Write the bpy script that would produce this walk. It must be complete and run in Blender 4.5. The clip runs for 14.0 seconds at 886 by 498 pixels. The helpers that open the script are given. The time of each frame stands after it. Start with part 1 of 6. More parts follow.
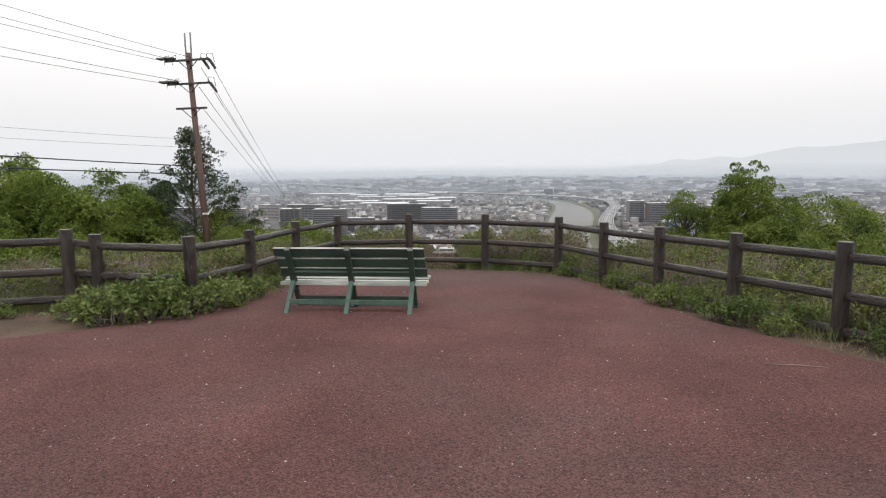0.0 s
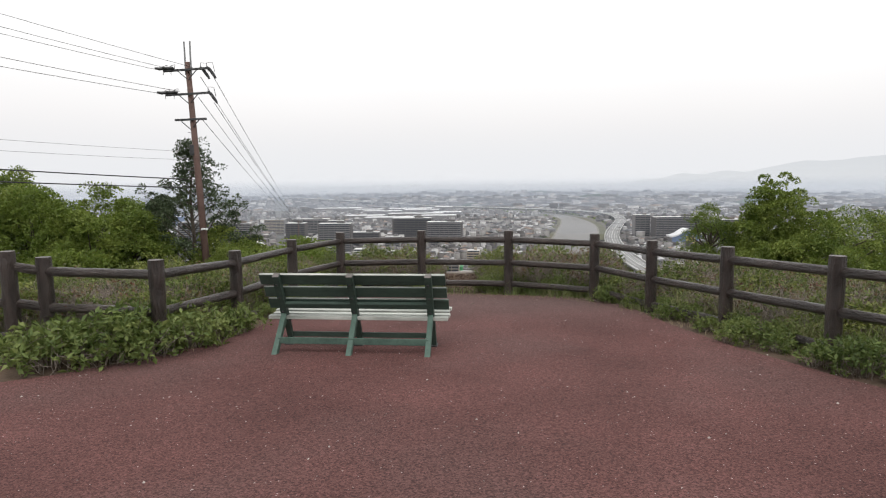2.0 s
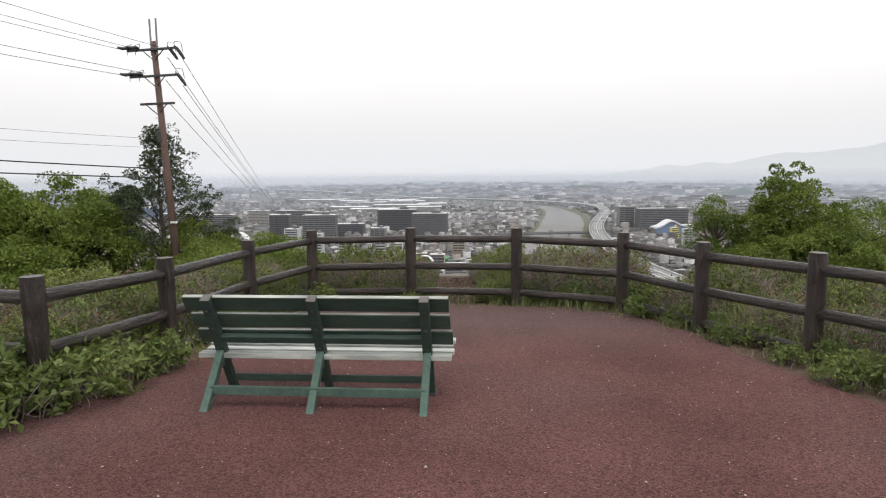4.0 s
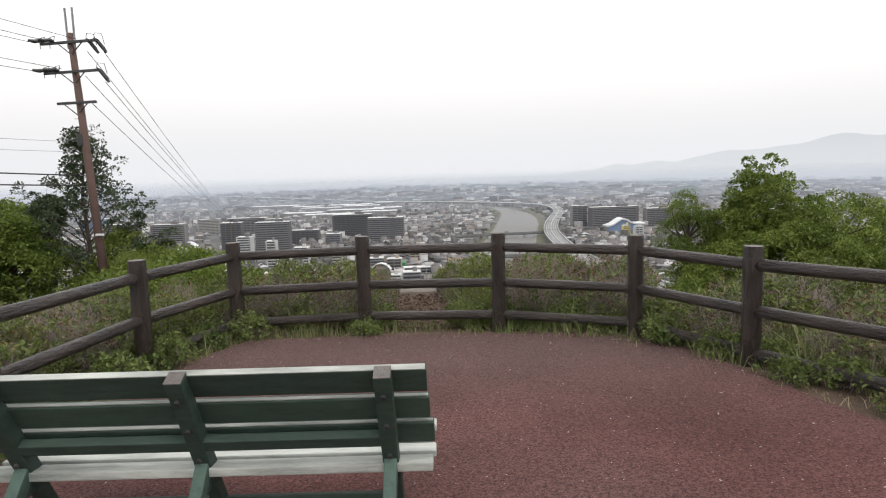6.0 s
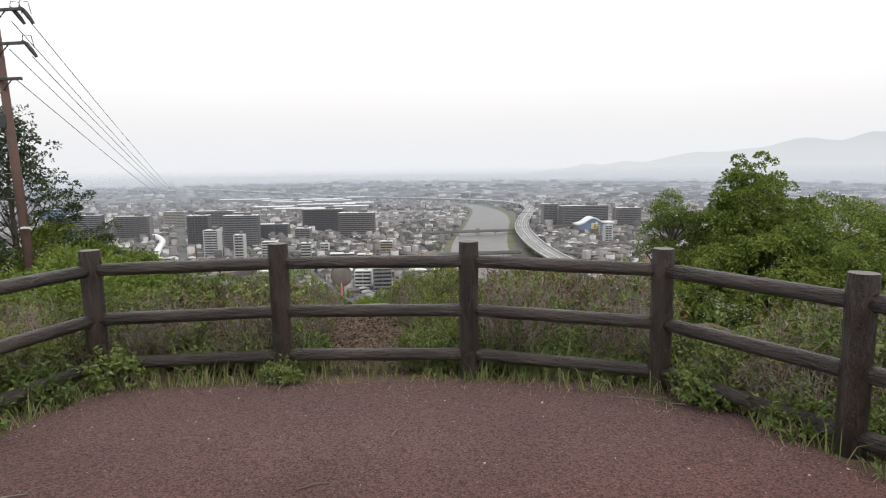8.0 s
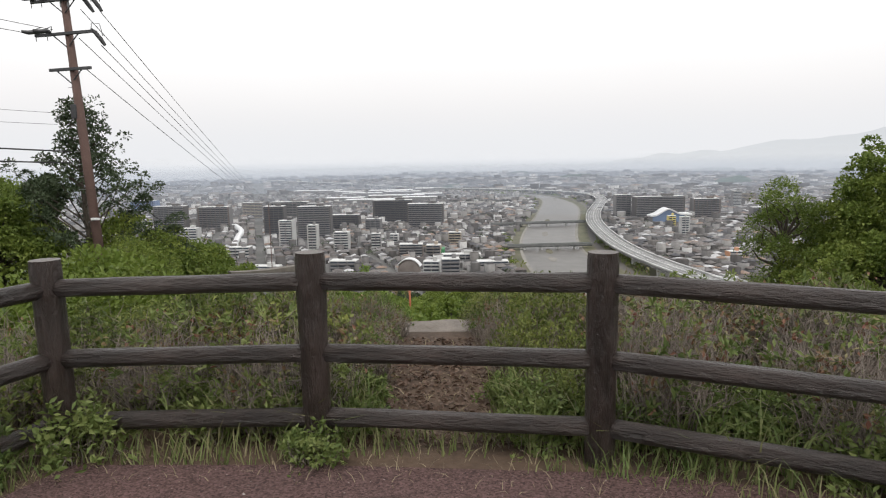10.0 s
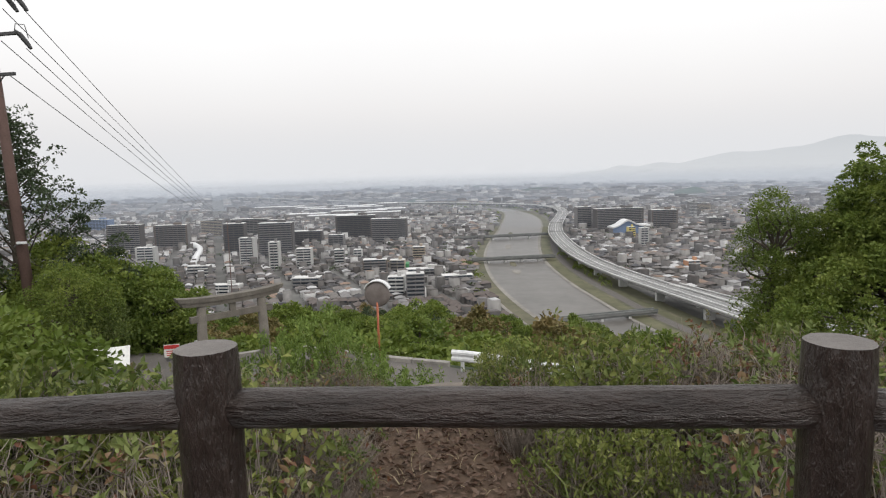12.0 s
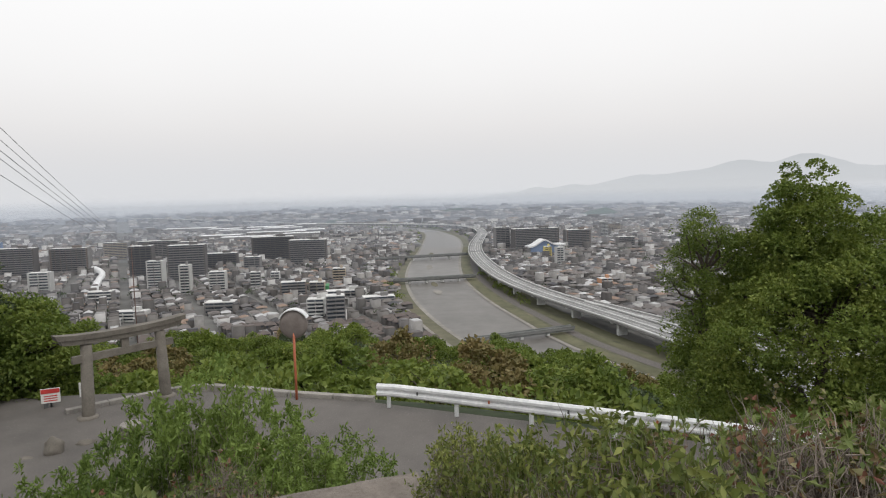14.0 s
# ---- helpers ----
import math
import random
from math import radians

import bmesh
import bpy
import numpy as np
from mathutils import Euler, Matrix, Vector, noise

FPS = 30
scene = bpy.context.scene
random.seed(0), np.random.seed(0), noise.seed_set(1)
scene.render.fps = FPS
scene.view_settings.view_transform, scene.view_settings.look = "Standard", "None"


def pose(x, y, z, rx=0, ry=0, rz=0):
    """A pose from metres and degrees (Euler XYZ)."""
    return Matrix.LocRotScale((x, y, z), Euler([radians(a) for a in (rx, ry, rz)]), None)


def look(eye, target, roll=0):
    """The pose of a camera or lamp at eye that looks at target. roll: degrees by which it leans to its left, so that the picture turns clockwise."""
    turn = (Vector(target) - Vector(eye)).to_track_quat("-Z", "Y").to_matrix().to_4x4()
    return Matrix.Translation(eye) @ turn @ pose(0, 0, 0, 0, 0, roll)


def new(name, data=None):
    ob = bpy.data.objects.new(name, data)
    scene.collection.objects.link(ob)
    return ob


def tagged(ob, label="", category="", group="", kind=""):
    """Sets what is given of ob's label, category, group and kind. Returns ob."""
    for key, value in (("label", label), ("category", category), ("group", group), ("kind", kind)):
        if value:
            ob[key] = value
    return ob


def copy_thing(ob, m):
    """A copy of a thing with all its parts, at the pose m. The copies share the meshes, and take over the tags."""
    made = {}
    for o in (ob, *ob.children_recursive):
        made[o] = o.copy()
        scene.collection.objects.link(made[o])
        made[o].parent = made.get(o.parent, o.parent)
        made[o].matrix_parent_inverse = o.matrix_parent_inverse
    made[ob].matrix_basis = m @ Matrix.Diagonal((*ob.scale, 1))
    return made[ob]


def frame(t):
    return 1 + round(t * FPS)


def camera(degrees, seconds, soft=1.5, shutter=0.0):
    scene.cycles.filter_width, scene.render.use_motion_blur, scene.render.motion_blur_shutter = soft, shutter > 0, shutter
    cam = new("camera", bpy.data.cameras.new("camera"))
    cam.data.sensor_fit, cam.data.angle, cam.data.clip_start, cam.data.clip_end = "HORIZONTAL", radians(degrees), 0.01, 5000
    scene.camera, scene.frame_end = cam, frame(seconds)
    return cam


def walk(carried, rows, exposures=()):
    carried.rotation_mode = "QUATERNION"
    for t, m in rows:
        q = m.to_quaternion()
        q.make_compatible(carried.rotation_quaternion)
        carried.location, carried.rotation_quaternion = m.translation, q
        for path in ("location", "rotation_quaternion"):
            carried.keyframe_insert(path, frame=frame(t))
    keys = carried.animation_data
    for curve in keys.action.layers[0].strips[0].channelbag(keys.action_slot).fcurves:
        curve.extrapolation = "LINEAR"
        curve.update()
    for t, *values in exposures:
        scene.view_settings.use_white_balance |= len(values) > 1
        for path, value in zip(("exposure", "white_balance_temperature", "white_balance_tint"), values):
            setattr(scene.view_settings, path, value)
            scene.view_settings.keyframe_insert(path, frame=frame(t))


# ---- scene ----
cam = camera(72.6, 14.0, 1.15)
PATH = [
    (0, (0.711, -1.058, 2.009), (0.574, 0.919, 1.737), -0.5),
    (0.5, (0.657, -0.703, 1.987), (0.464, 1.274, 1.757), -0.7),
    (1, (0.57, -0.355, 1.974), (0.414, 1.625, 1.745), -1.0),
    (1.5, (0.495, -0.016, 1.973), (0.374, 1.967, 1.741), -2.2),
    (2, (0.406, 0.37, 1.936), (0.252, 2.352, 1.711), -0.6),
    (2.5, (0.324, 0.787, 1.92), (0.242, 2.77, 1.678), -1.9),
    (3, (0.28, 1.194, 1.905), (0.173, 3.178, 1.673), -0.9),
    (3.2, (0.258, 1.408, 1.897), (0.153, 3.39, 1.651), -0.5),
    (5.3, (-0.023, 3.328, 1.792), (-0.125, 5.309, 1.536), -0.7),
    (5.5, (-0.035, 3.529, 1.771), (-0.095, 5.512, 1.517), -1.2),
    (6, (-0.001, 4.023, 1.742), (0.037, 6.008, 1.496), -1.7),
    (6.5, (0.022, 4.488, 1.693), (0.068, 6.472, 1.443), -0.3),
    (7, (0.115, 4.991, 1.697), (0.22, 6.971, 1.437), -1.5),
    (7.5, (0.152, 5.429, 1.665), (0.236, 7.406, 1.374), 0.4),
    (8, (0.213, 5.903, 1.646), (0.346, 7.882, 1.386), -0.6),
    (8.2, (0.225, 6.071, 1.636), (0.317, 8.053, 1.384), -0.9),
    (10.3, (0.034, 7.864, 1.535), (-0.095, 9.839, 1.248), -2.0),
    (10.5, (0.001, 8.041, 1.531), (-0.145, 10.017, 1.256), -2.8),
    (11, (-0.112, 8.482, 1.503), (-0.256, 10.462, 1.259), -0.6),
    (11.5, (-0.184, 8.85, 1.503), (-0.191, 10.835, 1.258), -2.9),
    (12, (-0.194, 9.231, 1.491), (-0.167, 11.216, 1.249), -1.6),
    (12.5, (-0.214, 9.634, 1.473), (-0.066, 11.614, 1.234), -2.1),
    (13, (-0.224, 9.963, 1.463), (-0.02, 11.938, 1.228), -0.9),
    (13.5, (-0.242, 10.245, 1.456), (-0.039, 12.223, 1.24), -0.2),
    (14, (-0.246, 10.513, 1.439), (0.044, 12.484, 1.258), -1.4),
]
walk(cam, [(t, look(eye, target, roll)) for t, eye, target, roll in PATH], [(0, 0.06), (3, 0.06), (7, 0.10), (10.3, 0.05), (12, -0.07), (14, -0.18)])
# world: overcast sky, a pale bright dome over the hazy plain
world = bpy.data.worlds.new("overcast")
scene.world = world
world.use_nodes = True
wn, wl = world.node_tree.nodes, world.node_tree.links
sky = wn.new("ShaderNodeTexSky")
sky.sky_type, sky.sun_disc = "NISHITA", False
sky.sun_elevation, sky.sun_rotation = radians(58), radians(150)
sky.dust_density = 6.0
scale = wn.new("ShaderNodeVectorMath")
scale.operation = "SCALE"
scale.inputs[3].default_value = 0.10
wl.new(sky.outputs[0], scale.inputs[0])
coord = wn.new("ShaderNodeTexCoord")
split = wn.new("ShaderNodeSeparateXYZ")
wl.new(coord.outputs["Generated"], split.inputs[0])
cloud_noise = wn.new("ShaderNodeTexNoise")
cloud_noise.inputs["Scale"].default_value = 3.0
cloud_noise.inputs["Detail"].default_value = 4.0
wl.new(coord.outputs["Generated"], cloud_noise.inputs["Vector"])
wob = wn.new("ShaderNodeMath")
wob.operation = "MULTIPLY_ADD"
wob.inputs[1].default_value = 0.05
wl.new(cloud_noise.outputs[0], wob.inputs[0])
wl.new(split.outputs[2], wob.inputs[2])
ramp = wn.new("ShaderNodeValToRGB")
ramp.color_ramp.elements[0].position, ramp.color_ramp.elements[0].color = 0.0, (0.74, 0.735, 0.745, 1)
ramp.color_ramp.elements[1].position, ramp.color_ramp.elements[1].color = 0.45, (1.13, 1.13, 1.13, 1)
for p, c in ((0.09, (0.84, 0.82, 0.815, 1)), (0.24, (0.985, 0.975, 0.97, 1))):
    e = ramp.color_ramp.elements.new(p)
    e.color = c
wl.new(wob.outputs[0], ramp.inputs[0])
mixc = wn.new("ShaderNodeMixRGB")
mixc.inputs[0].default_value = 0.93
wl.new(scale.outputs[0], mixc.inputs[1])
wl.new(ramp.outputs[0], mixc.inputs[2])
back = wn["Background"]
wl.new(mixc.outputs[0], back.inputs[0])
back.inputs[1].default_value = 1.14

sun_data = bpy.data.lights.new("sun", "SUN")
sun_data.energy, sun_data.angle, sun_data.color = 1.1, radians(25), (1.0, 0.96, 0.9)
sun = new("sun", sun_data)
sun.matrix_world = look((20, -30, 60), (0, 0, 0))


# ---- materials ----
def nodes_of(m):
    m.use_nodes = True
    return m.node_tree.nodes, m.node_tree.links


def surface(name, dark, light, rough=0.7, fine=40.0, coarse=2.0, bump=0.3, spread=0.25, metal=0.0,
            stretch=(1, 1, 1), space="Object", specks=None, spec=0.4, dist=0.02):
    """Two scales of noise between two colours, fine relief, a little change from piece to piece."""
    m = bpy.data.materials.new(name)
    n, l = nodes_of(m)
    b = n["Principled BSDF"]
    if space == "World":
        src = n.new("ShaderNodeNewGeometry").outputs["Position"]
    else:
        src = n.new("ShaderNodeTexCoord").outputs["Object"]
    mp = n.new("ShaderNodeMapping")
    mp.inputs["Scale"].default_value = stretch
    l.new(src, mp.inputs["Vector"])
    a = n.new("ShaderNodeTexNoise")
    a.inputs["Scale"].default_value, a.inputs["Detail"].default_value = fine, 6
    a.inputs["Roughness"].default_value = 0.7
    c = n.new("ShaderNodeTexNoise")
    c.inputs["Scale"].default_value, c.inputs["Detail"].default_value = coarse, 4
    l.new(mp.outputs[0], a.inputs["Vector"])
    l.new(mp.outputs[0], c.inputs["Vector"])
    s = n.new("ShaderNodeMath")
    s.operation = "ADD"
    l.new(a.outputs[0], s.inputs[0])
    l.new(c.outputs[0], s.inputs[1])
    info = n.new("ShaderNodeObjectInfo")
    s2 = n.new("ShaderNodeMath")
    s2.operation = "MULTIPLY_ADD"
    s2.inputs[1].default_value = spread
    l.new(info.outputs["Random"], s2.inputs[0])
    l.new(s.outputs[0], s2.inputs[2])
    r = n.new("ShaderNodeValToRGB")
    r.color_ramp.elements[0].position, r.color_ramp.elements[0].color = 0.75, (*dark, 1)
    r.color_ramp.elements[1].position, r.color_ramp.elements[1].color = 1.4, (*light, 1)
    rng = n.new("ShaderNodeMapRange")
    rng.inputs[1].default_value, rng.inputs[2].default_value = 0.7, 1.35
    l.new(s2.outputs[0], rng.inputs[0])
    r.color_ramp.elements[0].position, r.color_ramp.elements[1].position = 0.0, 1.0
    l.new(rng.outputs[0], r.inputs[0])
    col = r.outputs[0]
    if specks:
        v = n.new("ShaderNodeTexVoronoi")
        v.inputs["Scale"].default_value = specks[0]
        l.new(mp.outputs[0], v.inputs["Vector"])
        t = n.new("ShaderNodeMath")
        t.operation = "LESS_THAN"
        t.inputs[1].default_value = specks[1]
        l.new(v.outputs["Distance"], t.inputs[0])
        pick = n.new("ShaderNodeSeparateColor")
        l.new(v.outputs["Color"], pick.inputs[0])
        g = n.new("ShaderNodeMath")
        g.operation = "GREATER_THAN"
        g.inputs[1].default_value = specks[3]
        l.new(pick.outputs[0], g.inputs[0])
        both = n.new("ShaderNodeMath")
        both.operation = "MULTIPLY"
        l.new(t.outputs[0], both.inputs[0])
        l.new(g.outputs[0], both.inputs[1])
        mx = n.new("ShaderNodeMixRGB")
        mx.inputs[2].default_value = (*specks[2], 1)
        l.new(both.outputs[0], mx.inputs[0])
        l.new(col, mx.inputs[1])
        col = mx.outputs[0]
    l.new(col, b.inputs["Base Color"])
    b.inputs["Roughness"].default_value = rough
    b.inputs["Metallic"].default_value = metal
    b.inputs["Specular IOR Level"].default_value = spec
    if bump:
        bp = n.new("ShaderNodeBump")
        bp.inputs["Strength"].default_value = bump
        bp.inputs["Distance"].default_value = dist
        l.new(s.outputs[0], bp.inputs["Height"])
        l.new(bp.outputs[0], b.inputs["Normal"])
    return m


def leafy(name, cols, trans=0.32, rough=0.55, single=0.6):
    """Leaves: colour drawn leaf by leaf, light also comes through them."""
    m = bpy.data.materials.new(name)
    n, l = nodes_of(m)
    b = n["Principled BSDF"]
    geo = n.new("ShaderNodeNewGeometry")
    info = n.new("ShaderNodeObjectInfo")
    nz = n.new("ShaderNodeTexNoise")
    nz.inputs["Scale"].default_value = 0.9
    l.new(geo.outputs["Position"], nz.inputs["Vector"])
    ad = n.new("ShaderNodeMath")
    ad.operation = "MULTIPLY_ADD"
    ad.inputs[1].default_value = single
    l.new(geo.outputs["Random Per Island"], ad.inputs[0])
    sc = n.new("ShaderNodeMath")
    sc.operation = "MULTIPLY_ADD"
    sc.inputs[1].default_value, sc.inputs[2].default_value = 1.1, -0.05 - single / 2
    l.new(nz.outputs[0], sc.inputs[0])
    l.new(sc.outputs[0], ad.inputs[2])
    ad2 = n.new("ShaderNodeMath")
    ad2.operation = "MULTIPLY_ADD"
    ad2.inputs[1].default_value = 0.2
    l.new(info.outputs["Random"], ad2.inputs[0])
    l.new(ad.outputs[0], ad2.inputs[2])
    r = n.new("ShaderNodeValToRGB")
    els = r.color_ramp.elements
    els[0].position, els[0].color = 0.0, (*cols[0], 1)
    els[1].position, els[1].color = 1.0, (*cols[-1], 1)
    for i, c in enumerate(cols[1:-1]):
        e = els.new((i + 1) / (len(cols) - 1))
        e.color = (*c, 1)
    l.new(ad2.outputs[0], r.inputs[0])
    l.new(r.outputs[0], b.inputs["Base Color"])
    b.inputs["Roughness"].default_value = rough
    b.inputs["Specular IOR Level"].default_value = 0.3
    t = n.new("ShaderNodeBsdfTranslucent")
    l.new(r.outputs[0], t.inputs[0])
    mx = n.new("ShaderNodeMixShader")
    mx.inputs[0].default_value = trans
    l.new(b.outputs[0], mx.inputs[1])
    l.new(t.outputs[0], mx.inputs[2])
    l.new(mx.outputs[0], n["Material Output"].inputs[0])
    return m


def islands(name, cols, rough=0.8):
    """Town: a colour for every joined piece, out of a row of real paints and tiles."""
    m = bpy.data.materials.new(name)
    n, l = nodes_of(m)
    b = n["Principled BSDF"]
    geo = n.new("ShaderNodeNewGeometry")
    r = n.new("ShaderNodeValToRGB")
    r.color_ramp.interpolation = "CONSTANT"
    els = r.color_ramp.elements
    els[0].position, els[0].color = 0.0, (*cols[0], 1)
    els[1].position, els[1].color = 1.0 - 1.0 / len(cols), (*cols[-1], 1)
    for i, c in enumerate(cols[1:-1]):
        e = els.new((i + 1) / len(cols))
        e.color = (*c, 1)
    l.new(geo.outputs["Random Per Island"], r.inputs[0])
    nz = n.new("ShaderNodeTexNoise")
    nz.inputs["Scale"].default_value = 0.35
    nz.inputs["Detail"].default_value = 6
    l.new(geo.outputs["Position"], nz.inputs["Vector"])
    mr = n.new("ShaderNodeMapRange")
    mr.inputs[3].default_value, mr.inputs[4].default_value = 0.7, 1.2
    l.new(nz.outputs[0], mr.inputs[0])
    vm = n.new("ShaderNodeVectorMath")
    vm.operation = "SCALE"
    l.new(r.outputs[0], vm.inputs[0])
    l.new(mr.outputs[0], vm.inputs[3])
    l.new(vm.outputs[0], b.inputs["Base Color"])
    b.inputs["Roughness"].default_value = rough
    return m


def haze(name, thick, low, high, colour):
    """A glowing see-through sheet that imitates hazy air in the distance, thinning out upwards."""
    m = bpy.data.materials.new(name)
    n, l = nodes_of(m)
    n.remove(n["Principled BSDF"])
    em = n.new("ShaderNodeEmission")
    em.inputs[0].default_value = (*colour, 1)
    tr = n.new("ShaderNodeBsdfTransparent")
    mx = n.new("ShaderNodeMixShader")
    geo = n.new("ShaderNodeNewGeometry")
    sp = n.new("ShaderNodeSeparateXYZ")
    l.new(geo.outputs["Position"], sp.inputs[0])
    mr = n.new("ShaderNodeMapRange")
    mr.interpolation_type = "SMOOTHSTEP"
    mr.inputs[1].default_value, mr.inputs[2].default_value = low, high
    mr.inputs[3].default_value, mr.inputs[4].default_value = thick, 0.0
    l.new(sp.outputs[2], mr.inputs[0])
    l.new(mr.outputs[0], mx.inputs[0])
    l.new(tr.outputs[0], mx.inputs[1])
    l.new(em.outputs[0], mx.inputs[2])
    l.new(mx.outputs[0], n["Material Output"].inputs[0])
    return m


def asphalt_red():
    """Worn red-tinted asphalt: pale grit, grey worn patches, open grain."""
    m = surface("red_asphalt", (0.080, 0.036, 0.033), (0.160, 0.073, 0.067), 0.9, 45, 1.0, 1.0, 0, space="World",
                specks=(48, 0.2, (0.42, 0.36, 0.335), 0.955), spec=0.2, dist=0.015)
    n, l = nodes_of(m)
    b = n["Principled BSDF"]
    src = b.inputs["Base Color"].links[0].from_socket
    geo = n.new("ShaderNodeNewGeometry")
    v = n.new("ShaderNodeTexVoronoi")
    v.inputs["Scale"].default_value = 105
    l.new(geo.outputs["Position"], v.inputs["Vector"])
    grit = n.new("ShaderNodeMapRange")
    grit.inputs[1].default_value, grit.inputs[2].default_value = 0.0, 1.0
    grit.inputs[3].default_value, grit.inputs[4].default_value = 0.46, 1.40
    stone = n.new("ShaderNodeSeparateColor")
    l.new(v.outputs["Color"], stone.inputs[0])
    l.new(stone.outputs[0], grit.inputs[0])
    sc = n.new("ShaderNodeVectorMath")
    sc.operation = "SCALE"
    l.new(grit.outputs[0], sc.inputs[3])
    nz = n.new("ShaderNodeTexNoise")
    nz.inputs["Scale"].default_value, nz.inputs["Detail"].default_value = 0.42, 5
    l.new(geo.outputs["Position"], nz.inputs["Vector"])
    mr = n.new("ShaderNodeMapRange")
    mr.inputs[1].default_value, mr.inputs[2].default_value = 0.47, 0.70
    mr.inputs[4].default_value = 0.38
    l.new(nz.outputs[0], mr.inputs[0])
    sy = n.new("ShaderNodeSeparateXYZ")
    l.new(geo.outputs["Position"], sy.inputs[0])
    worn = n.new("ShaderNodeMapRange")
    worn.interpolation_type = "SMOOTHSTEP"
    worn.inputs[1].default_value, worn.inputs[2].default_value, worn.inputs[4].default_value = 7.2, 9.8, 0.55
    l.new(sy.outputs[1], worn.inputs[0])
    both2 = n.new("ShaderNodeMath")
    both2.operation = "MAXIMUM"
    l.new(mr.outputs[0], both2.inputs[0])
    l.new(worn.outputs[0], both2.inputs[1])
    mx = n.new("ShaderNodeMixRGB")
    mx.inputs[2].default_value = (0.118, 0.088, 0.083, 1)
    l.new(both2.outputs[0], mx.inputs[0])
    l.new(src, mx.inputs[1])
    l.new(mx.outputs[0], sc.inputs[0])
    l.new(sc.outputs[0], b.inputs["Base Color"])
    return m


M_ASPHALT = asphalt_red()
M_ROAD = surface("road_asphalt", (0.085, 0.078, 0.073), (0.15, 0.137, 0.127), 0.9, 30, 0.8, 0.4, 0, space="World", specks=(40, 0.15, (0.3, 0.29, 0.27), 0.9))
M_SOIL = surface("brown_soil", (0.05, 0.032, 0.022), (0.14, 0.095, 0.065), 0.95, 18, 1.5, 0.8, 0, space="World")
M_WOODCRETE = surface("dark_brown_moulded_concrete", (0.010, 0.0075, 0.0065), (0.062, 0.045, 0.039), 0.29, 15, 6, 1.0, 0.12, stretch=(1, 1, 0.24), spec=0.5, dist=0.06)
M_CUT = surface("weathered_post_top", (0.07, 0.06, 0.055), (0.16, 0.145, 0.135), 0.6, 50, 6, 0.4, 0.2)
M_GREEN = surface("worn_green_paint", (0.019, 0.035, 0.028), (0.050, 0.082, 0.064), 0.6, 35, 3, 0.3, 0.2, stretch=(0.25, 1, 1), specks=(9, 0.10, (0.01, 0.012, 0.01), 0.8))
M_TURQ = surface("faded_green_paint", (0.035, 0.066, 0.054), (0.085, 0.140, 0.114), 0.65, 30, 4, 0.3, 0.2, specks=(12, 0.12, (0.12, 0.11, 0.09), 0.7))
M_PEEL = surface("peeling_white_board", (0.04, 0.06, 0.048), (0.60, 0.61, 0.57), 0.75, 11, 5, 0.5, 0.15, stretch=(0.2, 1, 1))
M_STONE = surface("grey_stone", (0.085, 0.076, 0.064), (0.19, 0.172, 0.148), 0.85, 30, 2.5, 0.5, 0.15)
M_CONC = surface("old_concrete", (0.16, 0.15, 0.14), (0.34, 0.32, 0.29), 0.9, 26, 2, 0.5, 0.1, space="World")
M_SLAB = surface("stained_concrete", (0.11, 0.094, 0.080), (0.25, 0.218, 0.19), 0.9, 22, 2.5, 0.6, 0, space="World")
M_STEEL = surface("white_painted_steel", (0.55, 0.56, 0.57), (0.8, 0.8, 0.8), 0.35, 8, 2, 0.05, 0.05)
M_ZINC = surface("galvanised_steel", (0.16, 0.165, 0.17), (0.3, 0.3, 0.3), 0.45, 20, 3, 0.1, 0.1, metal=0.6)
M_POLE = surface("rust_brown_pole", (0.066, 0.040, 0.033), (0.135, 0.083, 0.070), 0.8, 20, 1.2, 0.3, 0.1)
M_DARKSTEEL = surface("dark_steel", (0.02, 0.02, 0.022), (0.06, 0.06, 0.062), 0.5, 20, 2, 0.1, 0.1)
M_WIRE = surface("black_cable", (0.02, 0.02, 0.02), (0.05, 0.05, 0.05), 0.6, 20, 2, 0, 0.1)
M_ORANGE = surface("orange_paint", (0.30, 0.085, 0.04), (0.45, 0.14, 0.07), 0.5, 15, 3, 0.1, 0.05)
M_MIRBACK = surface("mirror_back", (0.13, 0.11, 0.10), (0.22, 0.19, 0.175), 0.5, 10, 3, 0.05, 0.05)
M_WHITE = surface("white_board", (0.6, 0.6, 0.57), (0.8, 0.8, 0.78), 0.6, 12, 3, 0.05, 0.05)
M_RED = surface("red_print", (0.42, 0.03, 0.03), (0.55, 0.06, 0.05), 0.6, 12, 3, 0, 0.05)
M_PRINT = surface("grey_print", (0.05, 0.05, 0.05), (0.15, 0.15, 0.15), 0.6, 12, 3, 0, 0.05)
M_BARK = surface("bark", (0.03, 0.024, 0.018), (0.10, 0.082, 0.065), 0.9, 22, 3, 0.8, 0.2, stretch=(1, 1, 0.25))
M_TWIG = surface("dry_twig", (0.058, 0.046, 0.038), (0.28, 0.235, 0.20), 0.9, 18, 2, 0.2, 0.2, space="World")
L_SHRUB = leafy("shrub_leaves", ((0.038, 0.056, 0.018), (0.088, 0.118, 0.030), (0.16, 0.19, 0.05), (0.28, 0.30, 0.085)), 0.34)
L_DRY = leafy("dry_shrub_leaves", ((0.07, 0.075, 0.034), (0.14, 0.145, 0.055), (0.17, 0.065, 0.045), (0.24, 0.22, 0.105)), 0.2, single=0.9)
